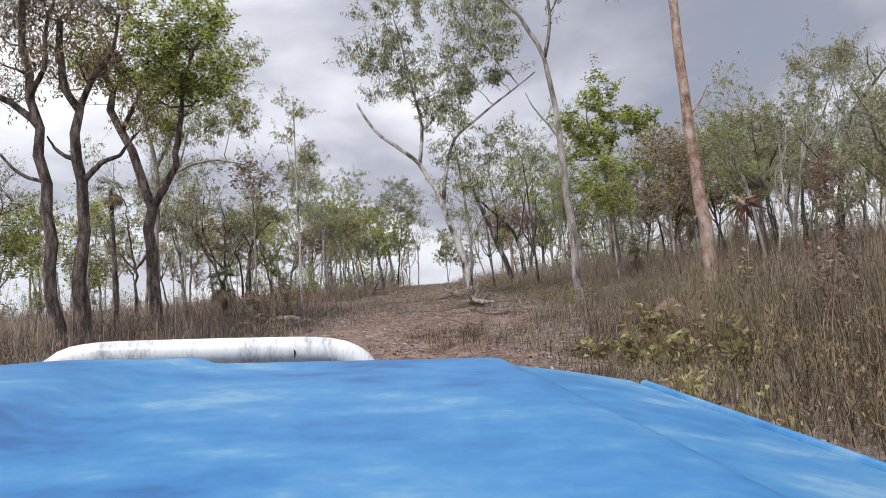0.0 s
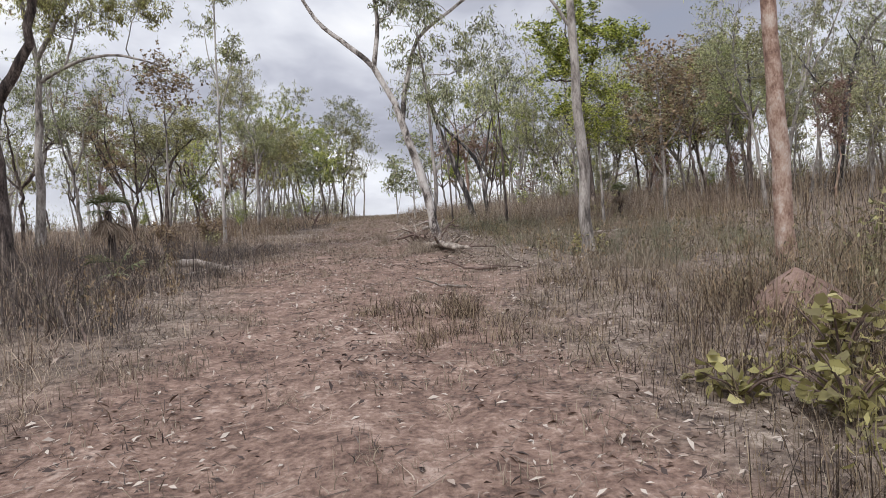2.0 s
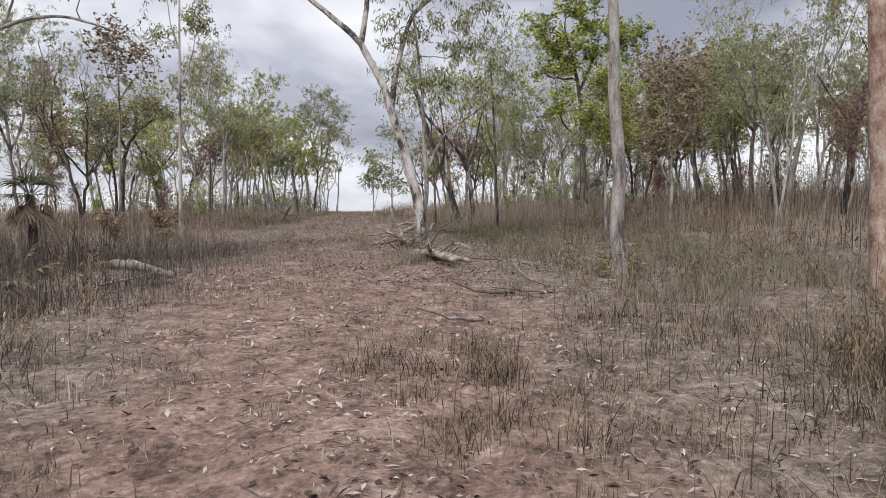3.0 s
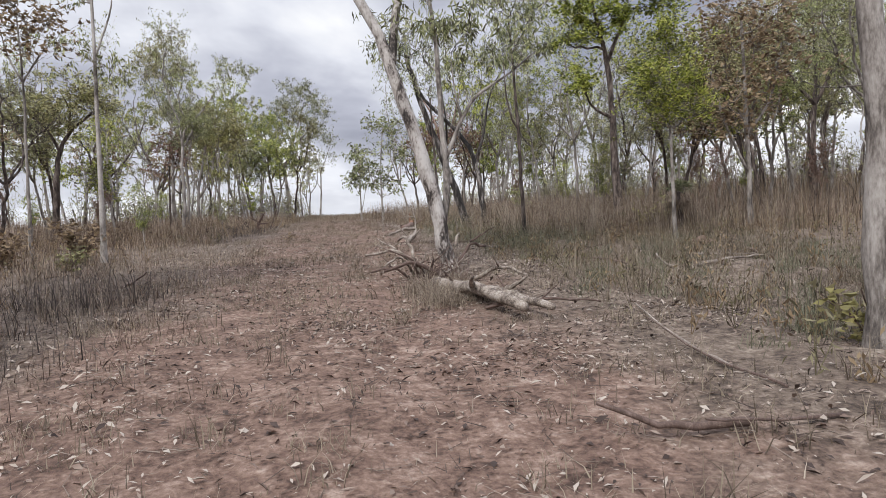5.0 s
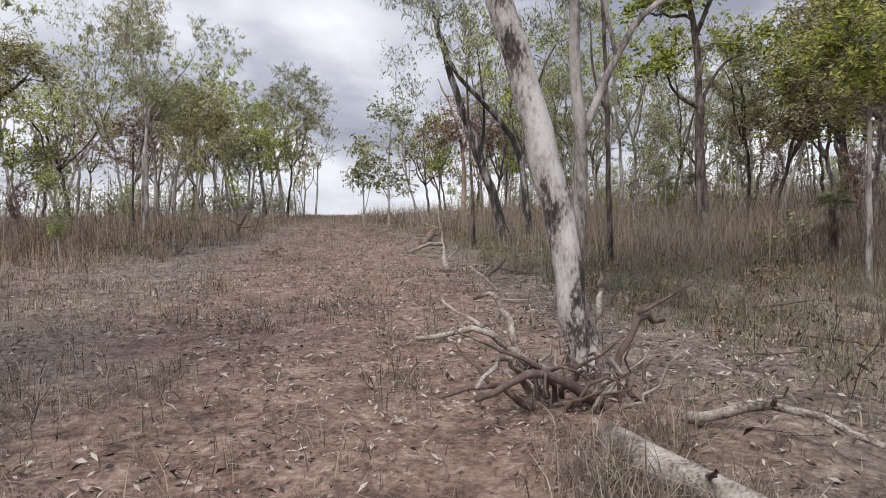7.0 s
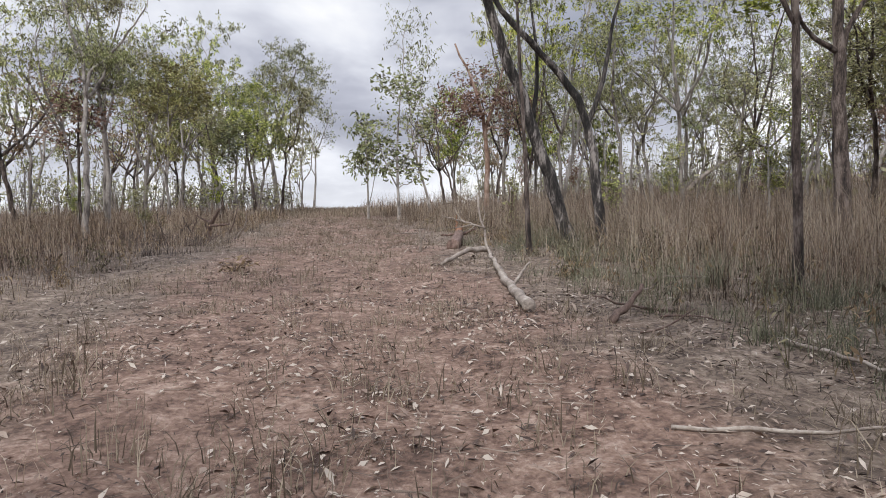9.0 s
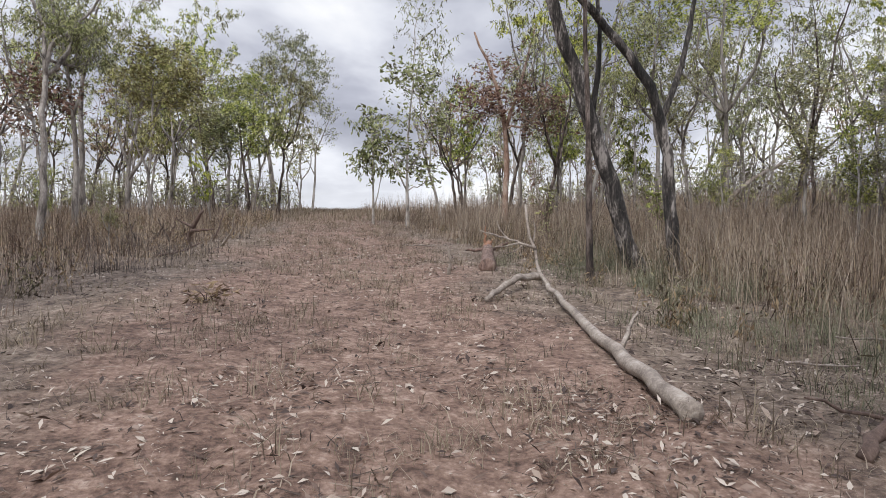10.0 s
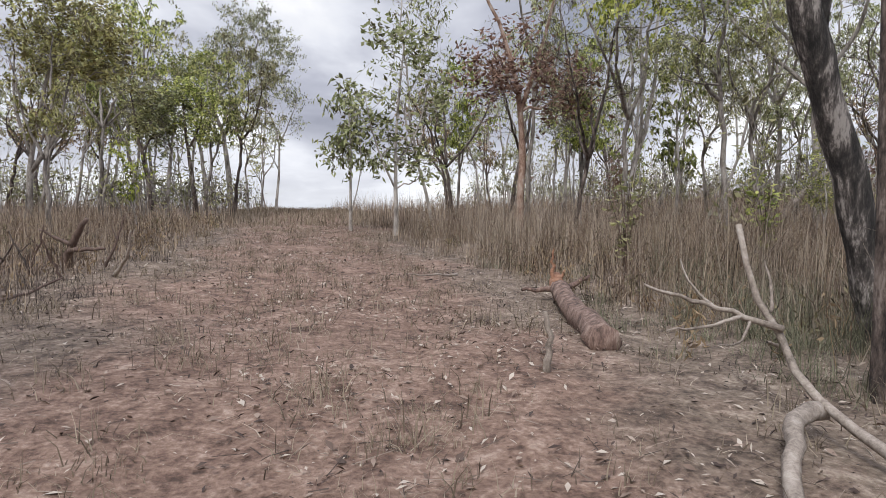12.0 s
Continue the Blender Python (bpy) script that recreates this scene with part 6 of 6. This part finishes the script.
# sticks in the open ground
rnd_stick = random.Random(15)
for k in range(34):
    x, y = rnd_stick.uniform(-5, 9), rnd_stick.uniform(12, 52)
    if abs(x + 0.9) < 1.0 and y < 36:
        x += 3.5
    a, l, r = rnd_stick.uniform(0, 6.28), rnd_stick.uniform(0.5, 1.7), rnd_stick.uniform(0.012, 0.035)
    dx, dy = math.cos(a) * l, math.sin(a) * l
    fallen([([g(x, y, r), g(x + dx * 0.5, y + dy * 0.5, r + 0.04), g(x + dx, y + dy, r + rnd_stick.uniform(0, 0.25))], r, r * 0.4)], (DEAD_WOOD, RED_WOOD)[k % 2],
           ("thin grey fallen stick among leaves", "thin brown fallen stick among leaves")[k % 2], "stick", "stick", 60 + k, "sticks on the ground")


def mound(x, y, r, h, seed):
    s = Shape()
    rng = np.random.default_rng(seed)
    n, m = 18, 9
    v = []
    for i in range(m):
        u = i / (m - 1)
        for j in range(n):
            a = 2 * math.pi * j / n
            rr = r * (1 - u ** 1.6) * (1 + 0.14 * math.sin(3 * a + seed) + rng.uniform(-0.07, 0.07))
            v.append((rr * math.cos(a), rr * math.sin(a), h * u ** 0.8 - 0.05))
    i, j = np.meshgrid(np.arange(m - 1), np.arange(n), indexing="ij")
    s.add(v, np.stack([i * n + j, i * n + (j + 1) % n, (i + 1) * n + (j + 1) % n, (i + 1) * n + j], -1).reshape(-1, 4))
    ob = part("termite_mound", s, SOIL)
    ob.location = g(x, y)
    tagged(ob, "low red earth termite mound in dry grass", "mound")


mound(3.95, 11.3, 0.55, 0.62, 3)
mound(8.4, 28.4, 0.35, 0.3, 5)


def shrub(x, y, height, spread, leaf, size, n, seed, label, stems=7, start=0.2, bark=RED_WOOD, droop=0.0):
    np.random.seed(seed)
    ob = new("shrub")
    ob.location = g(x, y)
    tagged(ob, label, "shrub", "yellow-leaved shrubs" if leaf is LEAF_YELLOW and size[1] == 0.10 else "")
    crown = Shape()
    for _ in range(stems):
        wood = Shape()
        a = np.random.uniform(0, 6.28)
        r = spread * np.random.uniform(0.2, 1.0)
        h = height * np.random.uniform(0.55, 1.0) if stems > 1 else height
        line = bent([(0, 0, -0.05), (r * 0.3 * math.cos(a), r * 0.3 * math.sin(a), h * 0.6), (r * math.cos(a), r * math.sin(a), h * (1 - droop))], 7)
        wood.tube(line, np.linspace(0.014, 0.005, 7), 5)
        part("stem", wood, bark, ob)
        u = np.random.uniform(start, 1.0, n)
        pos = np.stack([np.interp(u * 6, np.arange(7), line[:, i]) for i in range(3)], 1) + np.random.normal(0, 0.06, (n, 3))
        leaf_cloud(crown, pos, size, "round" if size[1] > 0.6 * size[0] else "broad")
    part("foliage", crown, leaf, ob, smooth=False)


for k, (x, y, h, w, n) in enumerate(((2.5, 8.6, 0.5, 0.55, 8), (3.0, 8.0, 0.45, 0.5, 8), (3.4, 7.5, 0.4, 0.5, 8), (2.95, 9.3, 0.6, 0.5, 9), (3.6, 8.5, 0.5, 0.5, 8), (2.1, 9.2, 0.25, 0.45, 6))):
    shrub(x, y, h, w, LEAF_YELLOW, (0.13, 0.10), n, k + 1, "low shrub with yellowing round leaves in dry grass", 10)
shrub(5.05, 10.6, 2.2, 0.1, LEAF_RED, (0.36, 0.10), 16, 24, "dead sapling with a whorl of hanging brown leaves", 1, 0.95)
shrub(5.1, 8.5, 1.75, 0.55, LEAF_RED, (0.13, 0.05), 26, 25, "dead shrub with rusty leaves in spear grass", 7)
shrub(7.2, 11.0, 2.0, 0.6, LEAF_WEED, (0.13, 0.05), 26, 26, "dull olive shrub in spear grass", 7)
shrub(3.9, 18.2, 0.6, 0.5, LEAF_YELLOW, (0.12, 0.06), 22, 5, "small yellow-green shrub by a grey trunk", 8)
shrub(9.3, 33.6, 0.9, 0.6, LEAF_YELLOW, (0.16, 0.08), 20, 6, "pale green shrub in dry grass", 7)
shrub(10.4, 33.8, 1.3, 0.5, LEAF_OLIVE, (0.15, 0.07), 26, 7, "olive shrub in dry grass", 7)
shrub(6.4, 29.6, 0.35, 0.4, LEAF_BROWN, (0.14, 0.06), 18, 8, "withered brown shrub on leaf litter", 7)
shrub(-7.2, 30.2, 1.2, 0.9, LEAF_BROWN, (0.16, 0.08), 40, 9, "withered dark shrub among grass", 10)
shrub(-8.6, 29.4, 1.0, 0.8, LEAF_BROWN, (0.16, 0.08), 40, 10, "withered dark shrub among grass", 10)
shrub(-6.4, 27.6, 0.5, 0.6, LEAF_OLIVE, (0.12, 0.05), 24, 11, "small grey-green shrub among grass", 8)
shrub(-2.75, 37.4, 0.22, 0.35, LEAF_BROWN, (0.14, 0.04), 9, 12, "dead red-brown frond clump on the track edge", 8)
shrub(4.6, 45.4, 2.0, 0.5, LEAF_OLIVE, (0.16, 0.07), 24, 13, "leafy green sapling bush in tall grass", 6)
shrub(8.8, 47.0, 2.2, 0.6, LEAF_GREEN, (0.18, 0.08), 26, 14, "bright green bush above tall grass", 7)
shrub(6.0, 12.6, 1.5, 0.5, LEAF_OLIVE, (0.14, 0.06), 22, 15, "olive shrub standing in tall grass", 6)


def sand_palm(x, y, height, seed, label, green=16, reach=0.8):
    np.random.seed(seed)
    ob = new("palm")
    ob.location = g(x, y)
    tagged(ob, label, "palm")
    t = Shape()
    t.tube(bent([(0, 0, -0.1), (0.03, 0, height * 0.5), (-0.03, 0, height)], 12), np.linspace(0.10, 0.075, 12) * np.random.uniform(0.85, 1.15, 12), 9, 0.12)
    part("trunk", t, BARK_DARK, ob)

    def fan(name, mat, n, low, high, label_):
        for _ in range(n):
            s = Shape()
            a = np.random.uniform(0, 6.28)
            e = np.random.uniform(low, high)
            d = np.array([math.cos(a) * math.cos(e), math.sin(a) * math.cos(e), math.sin(e)])
            root_ = np.array([0, 0, height]) + d * 0.05
            hub_ = root_ + d * np.random.uniform(0.25, 0.5) * reach
            s.tube([root_, hub_], [0.010, 0.006], 3)
            side = unit(np.cross(d, (0, 0, 1)))
            for f in np.linspace(-1.2, 1.2, 9):
                v = unit(d * math.cos(f) + side * math.sin(f) + (0, 0, -0.25))
                w = np.cross(v, np.cross(d, side)) * 0.02
                tip = hub_ + v * np.random.uniform(0.4, 0.6) * reach - (0, 0, 0.1 * reach)
                m = hub_ + v * 0.28 * reach
                s.add([hub_, m + w, tip, m - w], [(0, 1, 2, 3)])
            part(name, s, mat, ob, label_, smooth=False)

    fan("frond", FROND, green, 0.0, 1.2, "")
    fan("dead_frond", FROND_DRY, 22, -1.4, -0.5, "hanging dead palm frond")


sand_palm(9.84, 32.1, 1.25, 3, "short palm with a skirt of dead fronds", 14, 0.62)
sand_palm(-5.2, 16.6, 0.3, 5, "stunted palm with dead fronds in the grass", 4)
sand_palm(-7.45, 22.0, 1.45, 6, "short palm under the dark trees")
sand_palm(-13.2, 26.0, 5.7, 7, "dark palm standing among the trees")
